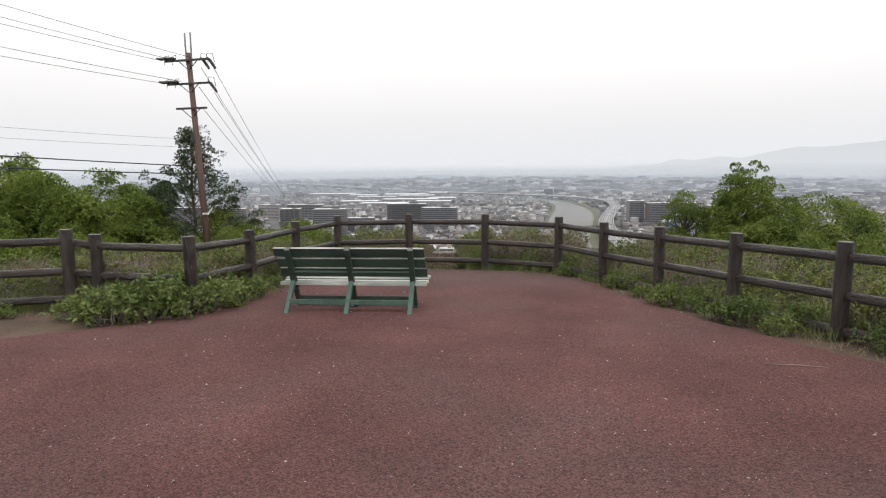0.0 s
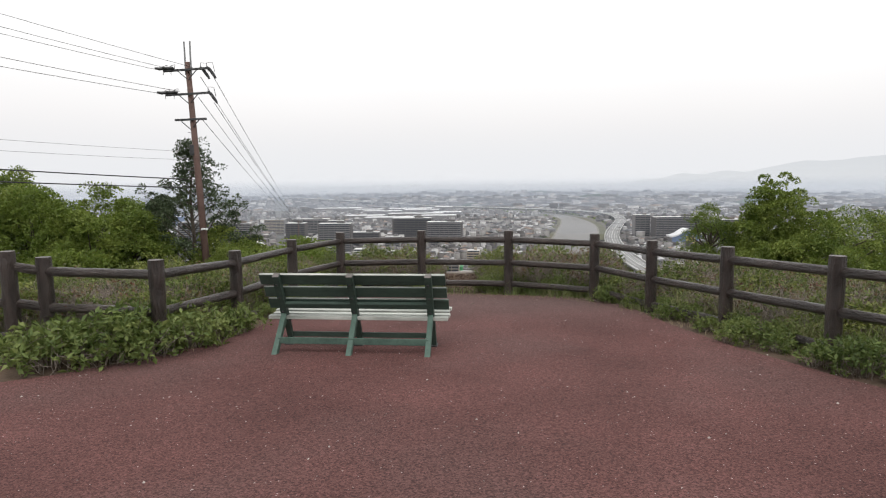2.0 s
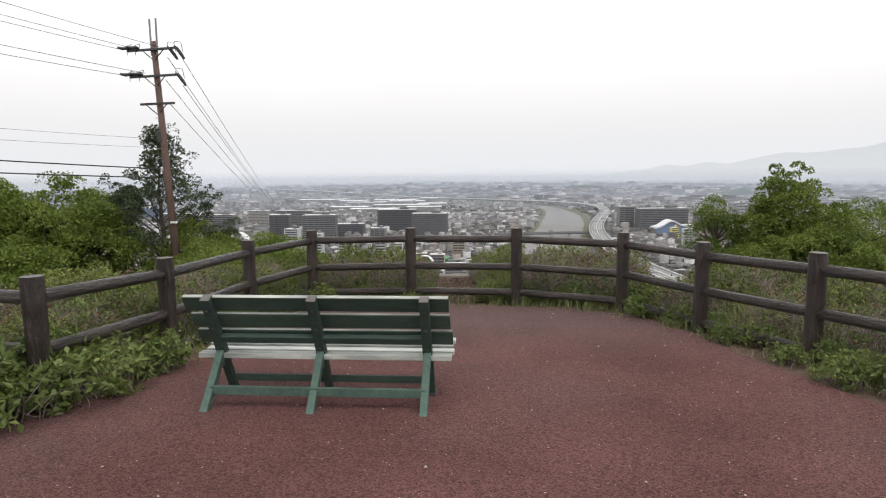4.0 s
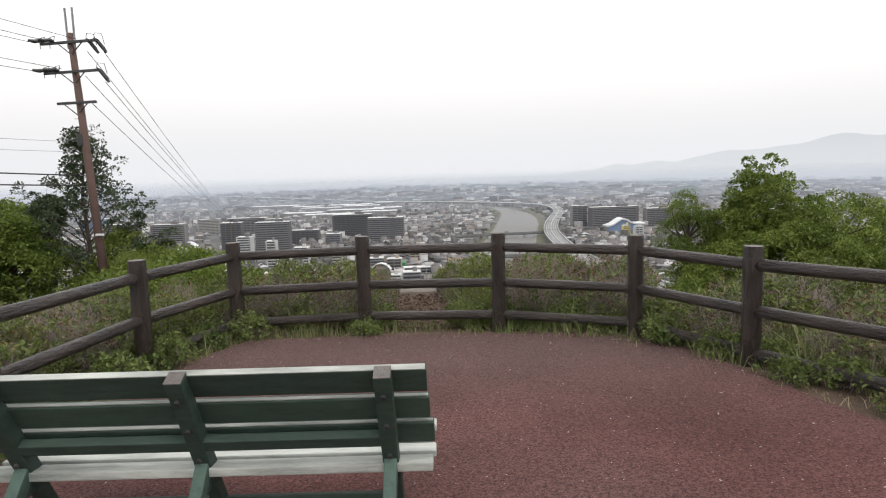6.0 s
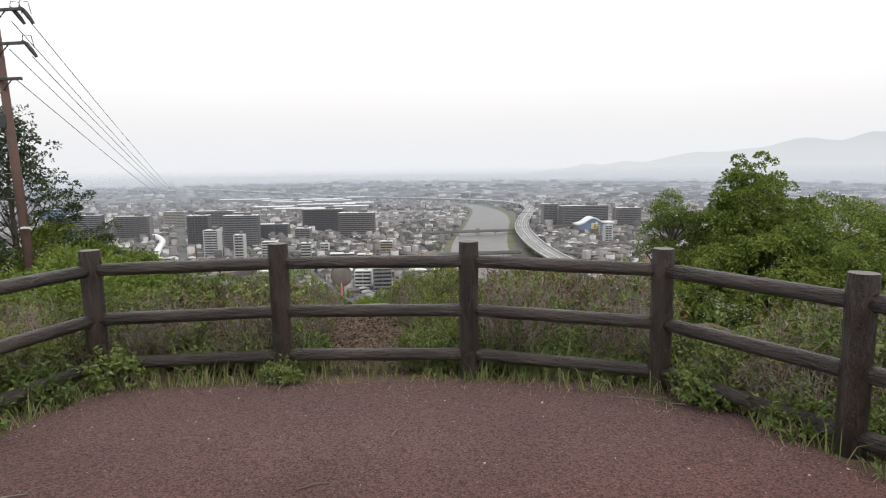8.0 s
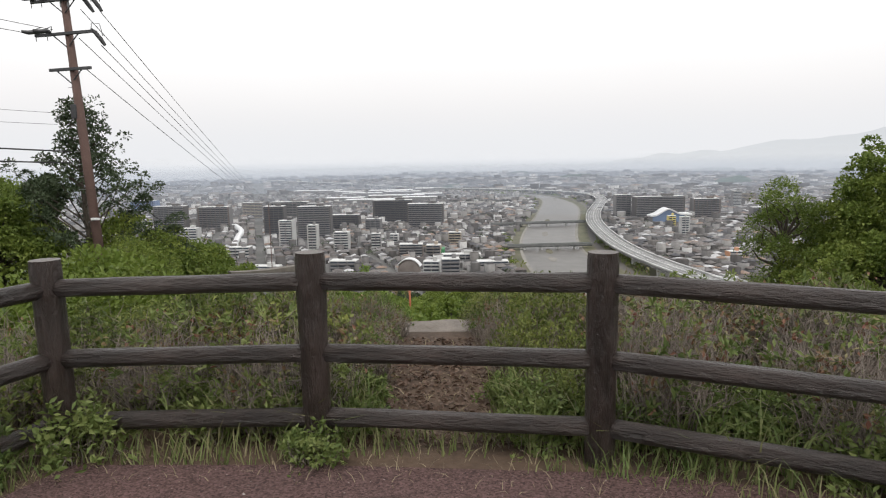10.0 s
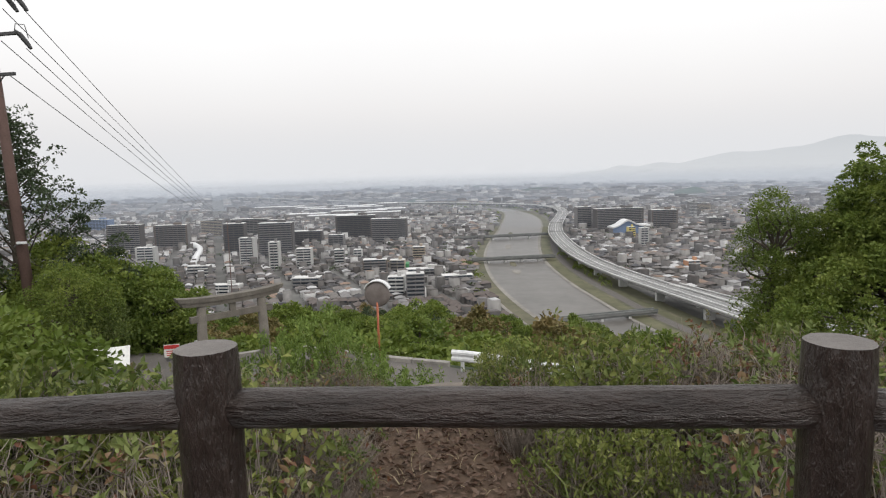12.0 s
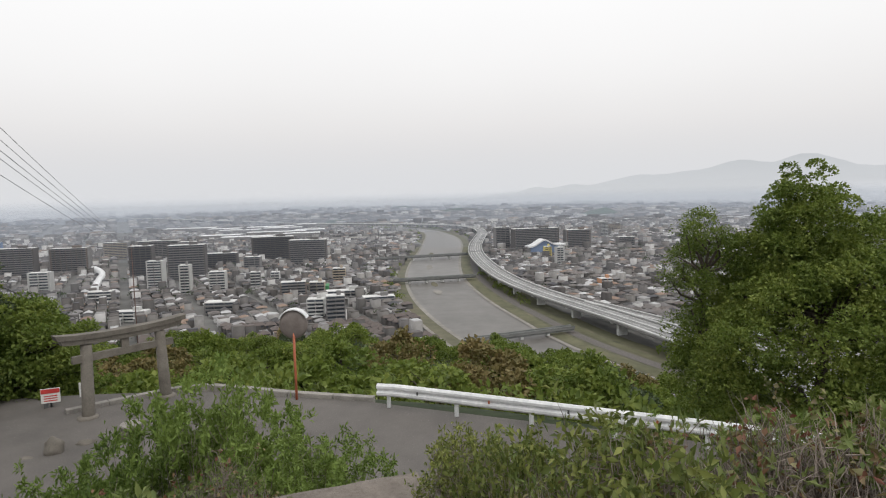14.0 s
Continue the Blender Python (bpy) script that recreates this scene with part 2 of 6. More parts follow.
L_WEED = leafy("weed_leaves", ((0.042, 0.068, 0.022), (0.088, 0.128, 0.034), (0.15, 0.195, 0.055), (0.24, 0.275, 0.095)))
L_SAPLING = leafy("sapling_leaves", ((0.07, 0.115, 0.028), (0.14, 0.205, 0.045), (0.21, 0.285, 0.07)))
L_GRASS = leafy("grass_blades", ((0.06, 0.105, 0.028), (0.12, 0.175, 0.05), (0.20, 0.235, 0.085), (0.32, 0.29, 0.16)))
L_STRAW = leafy("straw", ((0.22, 0.18, 0.11), (0.36, 0.30, 0.19)), 0.1)
L_TREE = leafy("broad_leaves", ((0.050, 0.080, 0.017), (0.095, 0.140, 0.027), (0.155, 0.205, 0.040), (0.25, 0.29, 0.065)), 0.36, single=0.4)
L_DARK = leafy("dark_leaves", ((0.030, 0.048, 0.024), (0.058, 0.082, 0.040), (0.10, 0.125, 0.065)), 0.2, single=0.35)
L_LIGHT = leafy("young_leaves", ((0.065, 0.105, 0.018), (0.125, 0.175, 0.030), (0.20, 0.245, 0.050)), 0.36, single=0.3)
L_RUST = leafy("rust_tinged_leaves", ((0.08, 0.095, 0.03), (0.16, 0.135, 0.05), (0.25, 0.185, 0.08)), 0.15, single=0.28)
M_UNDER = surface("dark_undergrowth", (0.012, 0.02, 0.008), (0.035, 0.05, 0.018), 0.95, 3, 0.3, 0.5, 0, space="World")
M_PLAIN = surface("town_ground", (0.085, 0.085, 0.083), (0.17, 0.168, 0.16), 0.9, 0.06, 0.012, 0, 0, space="World")
M_WATER = surface("brown_river_water", (0.085, 0.08, 0.072), (0.15, 0.14, 0.13), 0.4, 0.06, 0.015, 0.05, 0, space="World", spec=0.25, dist=0.3)
M_BANK = surface("river_bank_grass", (0.065, 0.07, 0.042), (0.16, 0.145, 0.10), 0.95, 0.10, 0.03, 0, 0, space="World")
M_SAND = surface("pale_bank_path", (0.16, 0.15, 0.135), (0.29, 0.275, 0.25), 0.9, 0.2, 0.04, 0, 0, space="World")
M_DECK = surface("highway_deck", (0.17, 0.17, 0.17), (0.27, 0.27, 0.265), 0.8, 0.3, 0.05, 0, 0, space="World")
M_PARAPET = surface("pale_parapet", (0.48, 0.48, 0.47), (0.66, 0.66, 0.65), 0.7, 0.2, 0.05, 0, 0, space="World")
M_GIRDER = surface("bridge_girder", (0.12, 0.13, 0.125), (0.22, 0.225, 0.22), 0.7, 0.2, 0.05, 0, 0, space="World")
M_WALLS = islands("house_walls", ((0.15, 0.143, 0.140), (0.25, 0.243, 0.236), (0.095, 0.091, 0.089), (0.48, 0.475, 0.47), (0.075, 0.070, 0.068), (0.18, 0.172, 0.164), (0.12, 0.112, 0.108), (0.30, 0.292, 0.282)))
M_ROOFS = islands("house_roofs", ((0.085, 0.08, 0.082), (0.14, 0.132, 0.132), (0.055, 0.053, 0.056), (0.20, 0.192, 0.192), (0.115, 0.095, 0.088), (0.165, 0.148, 0.14), (0.30, 0.295, 0.295), (0.12, 0.108, 0.105), (0.07, 0.07, 0.077), (0.10, 0.09, 0.086), (0.15, 0.138, 0.13), (0.06, 0.057, 0.06), (0.46, 0.46, 0.465), (0.24, 0.17, 0.13)))
M_FARWOOD = surface("far_wood", (0.030, 0.055, 0.038), (0.06, 0.09, 0.055), 0.95, 0.02, 0.006, 0, 0, space="World")
# The blue of hazy air is put into the mountain's base colour.
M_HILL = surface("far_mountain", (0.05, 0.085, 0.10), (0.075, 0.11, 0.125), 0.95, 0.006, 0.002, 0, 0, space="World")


# ---- builders ----
def mesh_of(name, bm, mat, smooth=True):
    me = bpy.data.meshes.new(name)
    bm.to_mesh(me)
    bm.free()
    for m in (mat if isinstance(mat, (list, tuple)) else (mat,)):
        me.materials.append(m)
    if smooth:
        me.polygons.foreach_set("use_smooth", [True] * len(me.polygons))
    return me


def part(name, bm, mat, parent=None, label="", smooth=False):
    me = bm if isinstance(bm, bpy.types.Mesh) else mesh_of(name, bm, mat, smooth)
    ob = new(name, me)
    if parent:
        ob.parent = parent
    return tagged(ob, label)


def thing(name, label, category, group="", kind="", at=None):
    ob = new(name)
    ob.empty_display_size = 0.1
    if at is not None:
        ob.matrix_world = at
    return tagged(ob, label, category, group, kind)


def box_bm(sx, sy, sz, at=(0, 0, 0), bevel=0.0, rot=None, bm=None):
    """A box resting on z of at, edges eased."""
    own = bmesh.new()
    m = Matrix.Translation(at) @ (rot or Matrix()) @ Matrix.Translation((0, 0, sz / 2)) @ Matrix.Diagonal((sx, sy, sz, 1))
    bmesh.ops.create_cube(own, size=1, matrix=m)
    if bevel:
        bmesh.ops.bevel(own, geom=own.edges[:], offset=bevel, segments=2, affect="EDGES", profile=0.6)
    if bm is None:
        return own
    tmp = bpy.data.meshes.new("tmp")
    own.to_mesh(tmp)
    own.free()
    bm.from_mesh(tmp)
    bpy.data.meshes.remove(tmp)
    return bm


def tube_bm(points, radii, seg=10, bm=None, cap=True):
    """A tube along points, round, radius by radius."""
    bm = bm or bmesh.new()
    pts = [Vector(p) for p in points]
    rings = []
    side = None
    for i, p in enumerate(pts):
        d = (pts[min(i + 1, len(pts) - 1)] - pts[max(i - 1, 0)]).normalized()
        if side is None:
            side = d.orthogonal().normalized()
        else:
            side = (side - d * side.dot(d)).normalized()
        up = d.cross(side)
        r = radii[i] if isinstance(radii, (list, tuple)) else radii
        rings.append([bm.verts.new(p + (side * math.cos(a) + up * math.sin(a)) * r) for a in (2 * math.pi * k / seg for k in range(seg))])
    for a, b in zip(rings, rings[1:]):
        for k in range(seg):
            bm.faces.new((a[k], a[(k + 1) % seg], b[(k + 1) % seg], b[k]))
    if cap:
        bm.faces.new(rings[0][::-1])
        bm.faces.new(rings[-1])
    return bm


def numpy_mesh(name, verts, faces, mat, smooth=False):
    """A mesh from arrays of corners and of equal faces."""
    me = bpy.data.meshes.new(name)
    k = faces.shape[1]
    me.vertices.add(len(verts))
    me.vertices.foreach_set("co", verts.astype(np.float32).ravel())
    me.loops.add(faces.size)
    me.loops.foreach_set("vertex_index", faces.astype(np.int32).ravel())
    me.polygons.add(len(faces))
    me.polygons.foreach_set("loop_start", np.arange(0, faces.size, k, dtype=np.int32))
    me.polygons.foreach_set("loop_total", np.full(len(faces), k, dtype=np.int32))
    if smooth:
        me.polygons.foreach_set("use_smooth", np.ones(len(faces), dtype=bool))
    me.update(calc_edges=True)
    me.materials.append(mat)
    return me


def unit(v):
    return v / np.maximum(np.linalg.norm(v, axis=1, keepdims=True), 1e-9)


def leaf_cloud(name, rng, pos, out, length, width, mat, droop=0.2, loose=0.7):
    """One small folded leaf at every place, its blade spread round the outward way."""
    n = len(pos)
    axis = unit(out + rng.normal(0, loose, (n, 3)) - np.array([0, 0, droop]))
    side = unit(np.cross(axis, unit(rng.normal(0, 1, (n, 3)) + np.array([0, 0, 0.8]))))
    up = np.cross(side, axis)
    ln = (length * rng.uniform(0.6, 1.25, n))[:, None]
    wd = (width * rng.uniform(0.7, 1.2, n))[:, None]
    v = np.empty((n, 4, 3))
    v[:, 0] = pos
    v[:, 1] = pos + axis * ln * 0.5 + side * wd + up * wd * 0.4
    v[:, 2] = pos + axis * ln - up * ln * 0.12
    v[:, 3] = pos + axis * ln * 0.5 - side * wd + up * wd * 0.4
    f = np.arange(n * 4).reshape(n, 4)
    tri = np.concatenate((f[:, [0, 1, 2]], f[:, [0, 2, 3]]))
    return numpy_mesh(name, v.reshape(-1, 3), tri, mat)


def clump_points(rng, centres, radii, per):
    """Places on and in clumps, with the way out of each clump."""
    n = len(centres)
    d = unit(rng.normal(0, 1, (n * per, 3)))
    d[:, 2] = np.where(d[:, 2] < -0.35, -d[:, 2], d[:, 2])
    r = rng.uniform(0.55, 1.05, (n * per, 1)) ** 0.6
    c = np.repeat(centres, per, axis=0)
    s = np.repeat(radii, per)[:, None]
    return c + d * r * s * np.array([1, 1, 0.8]), d


def crown_clumps(rng, count, radii, small, big, lower=-0.6):
    """Clump centres on the rounded lobes that make up an uneven crown."""
    lobes = max(7, count // 9)
    k = np.arange(lobes) + 0.5
    th = k * 2.399963 + rng.normal(0, 0.25, lobes)
    cz = np.clip(1 - 2 * k / lobes + rng.normal(0, 0.1, lobes), -0.95, 0.97)
    cz = np.where(cz < lower, -cz * 0.7, cz)
    d = np.stack((np.cos(th) * np.sqrt(1 - cz ** 2), np.sin(th) * np.sqrt(1 - cz ** 2), cz), -1)
    rad = np.array(radii)
    lobe_r = min(radii) * rng.uniform(0.30, 0.50, lobes)
    centre = d * (rad - lobe_r[:, None] * 0.85) * rng.uniform(0.72, 1.04, (lobes, 1))
    pick = rng.integers(0, lobes, count)
    e = unit(rng.normal(0, 1, (count, 3)) + d[pick] * 0.9 + np.array([0, 0, 0.3]))
    return centre[pick] + e * (lobe_r[pick] * rng.uniform(0.6, 1.0, count))[:, None], rng.uniform(small, big, count) * 0.62


def twig_mesh(name, rng, base, tip, r0, mat):
    """Thin three-sided twigs, each one tapering from base to tip with a bend."""
    n = len(base)
    mid = (base + tip) / 2 + rng.normal(0, 0.10, (n, 3)) * np.linalg.norm(tip - base, axis=1, keepdims=True)
    ax = unit(tip - base)
    s = unit(np.cross(ax, rng.normal(0, 1, (n, 3))))
    u = np.cross(ax, s)
    v = np.empty((n, 7, 3))
    for k in range(3):
        a = 2 * math.pi * k / 3
        off = (s * math.cos(a) + u * math.sin(a)) * r0
        v[:, k] = base + off
        v[:, 3 + k] = mid + off * 0.7
    v[:, 6] = tip
    o = (np.arange(n) * 7)[:, None]
    tris = []
    for k in range(3):
        j = (k + 1) % 3
        tris += [[k, j, 3 + j], [k, 3 + j, 3 + k], [3 + k, 3 + j, 6]]
    f = (o[:, None, :] + np.array(tris)[None]).reshape(-1, 3)
    return numpy_mesh(name, v.reshape(-1, 3), f, mat)


# ---- the lie of the land ----
ROAD_Z, PLAIN_Z = -4.4, -100.0


def smooth01(a):
    a = np.clip(a, 0, 1)
    return a * a * (3 - 2 * a)


def far_rise(y):
    """The far side of the plain climbs gently towards the mountains."""
    return 0.024 * np.maximum(np.asarray(y, float) - 2200, 0)


def land(x, y):
    """Height of the ground: level terrace, bank, road shelf, wooded slope, plain."""
    x, y = np.asarray(x, float), np.asarray(y, float)
    terrace = 0.045 * (10.56 - np.clip(y, -12, 10.56))
    r = np.hypot(x, np.maximum(y - 7, 0))
    d = r - 6.25
    z = terrace + (ROAD_Z - terrace) * np.clip(d / 5.6, 0, 1) ** 0.9
    r_out = np.clip(20.6 - 0.42 * x, 16, 26)
    e = np.maximum(r - r_out, 0)
    side = np.degrees(np.arctan2(x, np.maximum(y - 7, 0.01)))
    steep = 0.21 + 0.09 * np.clip((side - 8) / 22, 0, 1.6)
    z = z - 4.0 * smooth01(e / 9) - steep * np.minimum(e, 105) - 0.8 * np.maximum(e - 105, 0)
    return np.maximum(z, PLAIN_Z) + far_rise(y)


def land_z(x, y):
    return float(land(x, y))


def grid_land():
    """The one sheet of ground, fine near the terrace and coarse towards the horizon."""
    xs = np.unique(np.concatenate((np.arange(-16, 16.1, 0.5), np.linspace(-60, -16, 23), np.linspace(16, 60, 23), np.linspace(-300, -60, 25), np.linspace(60, 300, 25), np.linspace(-4900, -300, 12), np.linspace(300, 4900, 12))))
    ys = np.unique(np.concatenate((np.arange(-14, 34, 0.5), np.linspace(34, 90, 29), np.linspace(90, 400, 40), np.linspace(400, 4950, 12), [2200.0], np.linspace(-400, -14, 8))))
    gx, gy = np.meshgrid(xs, ys)
    gz = land(gx, gy) - 0.012
    v = np.stack((gx, gy, gz), -1).reshape(-1, 3)
    w = len(xs)
    i = (np.arange(len(ys) - 1)[:, None] * w + np.arange(w - 1)[None]).ravel()
    f = np.stack((i, i + 1, i + w + 1, i + w), -1)
    me = numpy_mesh("ground", v, f, M_SOIL, True)
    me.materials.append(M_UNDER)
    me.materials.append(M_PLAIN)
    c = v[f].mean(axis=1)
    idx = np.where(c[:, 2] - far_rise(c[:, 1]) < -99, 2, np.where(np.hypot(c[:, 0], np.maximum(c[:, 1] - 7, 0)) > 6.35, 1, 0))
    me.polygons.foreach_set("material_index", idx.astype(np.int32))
    return tagged(new("ground", me), "bare soil and wooded slope falling to the plain", "ground", kind="structure")


grid_land()


def sheet(name, outline, lift, mat, label, category, kind="structure", step=0.5):
    """A paved sheet inside an outline, laid on the land."""
    bm = bmesh.new()
    f = bm.faces.new([bm.verts.new((x, y, 0)) for x, y in outline])
    x0, x1 = min(p[0] for p in outline), max(p[0] for p in outline)
    y0, y1 = min(p[1] for p in outline), max(p[1] for p in outline)
    for k in range(int((x1 - x0) / step)):
        bmesh.ops.bisect_plane(bm, geom=bm.verts[:] + bm.edges[:] + bm.faces[:], plane_co=(x0 + (k + 1) * step, 0, 0), plane_no=(1, 0, 0))
    for k in range(int((y1 - y0) / step)):
        bmesh.ops.bisect_plane(bm, geom=bm.verts[:] + bm.edges[:] + bm.faces[:], plane_co=(0, y0 + (k + 1) * step, 0), plane_no=(0, 1, 0))
    bm.normal_update()
    for v in bm.verts:
        v.co.z = land_z(v.co.x, v.co.y) + lift
    for face in bm.faces:
        if face.normal.z < 0:
            face.normal_flip()
    return tagged(part(name, bm, mat, smooth=True), label, category, kind=kind)


TERRACE = [(-7, -9), (7, -9), (6.2, 0.5), (4.7, 3.2), (4.0, 4.4), (3.4, 5.6), (2.95, 6.75), (2.65, 7.9), (2.5, 8.9), (2.36, 9.5), (2.05, 10.15),
           (0.8, 10.40), (-0.8, 10.47), (-2.0, 10.45), (-2.2, 9.9), (-2.32, 9.2), (-2.45, 8.2), (-2.5, 7.2), (-2.6, 6.6), (-3.0, 5.85), (-3.5, 5.3), (-4.0, 4.9), (-4.7, 4.4), (-6, 2.5), (-7, 0)]
sheet("pavement", TERRACE, 0.012, M_ASPHALT, "worn red-tinted asphalt of the lookout terrace", "pavement", step=0.9)
ROAD = [(-14, 14.5), (-9.5, 17.4), (-5, 19.4), (0, 20.0), (4, 19.5), (8, 17.6), (11, 15.0), (13.5, 11), (18.0, 14), (12.5, 19.5), (7.2, 23.0), (3.4, 25.2), (0.5, 26.9), (-2.0, 28.5), (-3.8, 29.5), (-6, 29.6), (-9, 30.2), (-15, 31.5), (-22, 31), (-22, 22)]
sheet("road", ROAD, 0.06, M_ROAD, "grey asphalt mountain road bending below the terrace", "road", step=1.0)


# ---- timber-look fence ----
def bark_post(name, height, r, seed, seg=20, rings=26):
    """A round post cast to look like bark: ridges run up it, the cut top is flat."""
    bm = bmesh.new()
    cols = []
    for j in range(rings + 1):
        z = height * j / rings
        row = []
        for k in range(seg):
            a = 2 * math.pi * k / seg
            g = noise.noise(Vector((math.cos(a) * 3.2, math.sin(a) * 3.2, z * 2.2 + seed)))
            h = noise.noise(Vector((math.cos(a) * 9, math.sin(a) * 9, z * 5 + seed)))
            q = r * (1 + 0.05 * g + 0.03 * h) * (0.965 if j == rings else 1)
            row.append(bm.verts.new((q * math.cos(a), q * math.sin(a), z)))
        cols.append(row)
    for a, b in zip(cols, cols[1:]):
        for k in range(seg):
            bm.faces.new((a[k], a[(k + 1) % seg], b[(k + 1) % seg], b[k])).smooth = True
    top = [bm.verts.new(v.co * 1.0) for v in cols[-1]]
    f = bm.faces.new(top)
    f.material_index = 1
    me = bpy.data.meshes.new(name)
    bm.to_mesh(me)
    bm.free()
    me.materials.append(M_WOODCRETE)
    me.materials.append(M_CUT)
    return me


def bark_rail(length, r, seed, seg=16):
    """A round rail along +z, slightly knotted, with eased ends."""
    bm = bmesh.new()
    n = max(6, int(length / 0.055))
    rows = []
    for j in range(n + 1):
        z = length * j / n
        row = []
        for k in range(seg):
            a = 2 * math.pi * k / seg
            g = noise.noise(Vector((math.cos(a) * 2.6, math.sin(a) * 2.6, z * 1.7 + seed)))
            h = noise.noise(Vector((math.cos(a) * 8, math.sin(a) * 8, z * 5 + seed)))
            q = r * (1 + 0.07 * g + 0.045 * h)
            row.append(bm.verts.new((q * math.cos(a), q * math.sin(a), z)))
        rows.append(row)
    for a, b in zip(rows, rows[1:]):
        for k in range(seg):
            bm.faces.new((a[k], a[(k + 1) % seg], b[(k + 1) % seg], b[k]))
    bm.faces.new(rows[0][::-1])
    bm.faces.new(rows[-1])
    return bm


POSTS = [(-7.3, 5.2, 1.27), (-6.0, 5.75, 1.26), (-4.64, 6.28, 1.25), (-4.35, 6.42, 1.17), (-3.01, 6.26, 1.161), (-2.81, 7.73, 1.085), (-2.64, 9.42, 1.060), (-2.19, 10.67, 1.062),
         (-0.767, 10.69, 1.086), (0.726, 10.56, 1.090), (2.07, 10.05, 1.075), (2.66, 8.91, 1.080), (3.205, 7.665, 1.129), (3.742, 6.388, 1.181), (4.28, 5.12, 1.235), (4.85, 3.85, 1.29), (5.5, 2.6, 1.34)]
fence = thing("fence", "dark brown timber-look concrete fence with three round rails", "fence")
post_shapes = [bark_post("post", 1.35, 0.077, s * 7.3) for s in range(4)]
for i, (x, y, top) in enumerate(POSTS):
    p = part("post", post_shapes[i % 4], None, fence)
    p.matrix_local = pose(x, y, top - 1.35, 0, 0, 40 * i)
for i, (a, b) in enumerate(zip(POSTS, POSTS[1:])):
    for j, down in enumerate((0.155, 0.545, 0.905)):
        if i == 2 and j == 2:
            continue
        p0, p1 = Vector((a[0], a[1], a[2] - down)), Vector((b[0], b[1], b[2] - down))
        d = (p1 - p0).normalized()
        p0, p1 = p0 + d * 0.045, p1 - d * 0.045
        q = part("rail", bark_rail((p1 - p0).length, 0.050, i * 5.1 + j * 2.3), M_WOODCRETE, fence, smooth=True)
        q.matrix_local = Matrix.Translation(p0) @ d.to_track_quat("Z", "Y").to_matrix().to_4x4()


# ---- bench ----
def bench():
    gz = land_z(-1.0, 6.4) + 0.012
    b = thing("park_bench", "old green slatted bench with peeling whitish seat boards", "bench", at=pose(-0.985, 6.13, gz - 0.012, 0, 0, -1.3))
    frames = (-0.784, -0.020, 0.776)

    def beam(name, p, q, w, t, mat, label=""):
        p, q = Vector(p), Vector(q)
        d = q - p
        o = part(name, box_bm(t, w, d.length, (0, 0, 0), 0.006), mat, b, label)
        o.matrix_local = Matrix.Translation(p) @ Matrix.Rotation(-math.atan2(d.y, d.z), 4, "X")
        return o
    lean = Matrix.Rotation(math.atan2(0.245, 0.48), 4, "X")
    for fx in frames:
        # upright leaning back, rear and front legs crossing under the seat, bearer under the boards
        beam("upright", (fx, 0.395, 0.31), (fx, 0.150, 0.808), 0.068, 0.068, M_GREEN)
        beam("rear_leg", (fx, 0.02, 0.0), (fx, 0.37, 0.38), 0.060, 0.055, M_TURQ, "faded turquoise leg")
        beam("front_leg", (fx + 0.012, 0.53, 0.0), (fx + 0.012, 0.36, 0.34), 0.060, 0.055, M_GREEN)
        beam("seat_bearer", (fx, 0.30, 0.275), (fx, 0.80, 0.330), 0.060, 0.05, M_GREEN)
        part("end_grain", box_bm(0.066, 0.066, 0.004, (fx, 0.149, 0.8085), 0.001, lean), M_CUT, b, "bare grey end grain")
        for fy in (0.02, 0.53):
            part("foot_plate", box_bm(0.10, 0.13, 0.014, (fx, fy - 0.02, 0), 0.003), M_DARKSTEEL, b, "rusty dark foot plate")
        for bz in (0.40, 0.56, 0.71):
            part("bolt", tube_bm([(fx, 0.352 - (bz - 0.31) * 0.49, bz), (fx, 0.340 - (bz - 0.31) * 0.49, bz - 0.006)], 0.011, 8), M_DARKSTEEL, b)
    for k, (z, dx, ln) in enumerate(((0.706, -0.018, 1.925), (0.566, -0.004, 1.91), (0.430, 0.010, 1.91))):
        yy = 0.395 - (z - 0.31) * 0.245 / 0.48 + 0.055
        slat = part("back_slat", box_bm(ln, 0.034, 0.120, (dx, yy, z), 0.006, lean), M_GREEN, b)
        part("bare_edge", box_bm(ln - 0.01, 0.030 if k == 0 else 0.015, 0.005, (dx, yy - 0.0560, z + 0.1062), 0.001, lean), M_PEEL, slat, "paint worn off the top edge")
    part("back_rail", box_bm(1.52, 0.045, 0.060, (0, 0.322, 0.448), 0.006, lean), M_GREEN, b)
    for k in range(4):
        part("seat_slat", box_bm(1.91, 0.085, 0.038 if k == 0 else 0.030, (0.012 * (k % 2), 0.37 + 0.102 * k, 0.312 + 0.014 * k), 0.006), M_PEEL, b, "peeling whitish board")
    part("rear_stretcher", box_bm(1.56, 0.03, 0.064, (0, 0.135, 0.105), 0.005), M_TURQ, b, "faded turquoise board")
    part("front_stretcher", box_bm(1.56, 0.03, 0.055, (0.01, 0.475, 0.092), 0.005), M_GREEN, b)
    return b


bench()


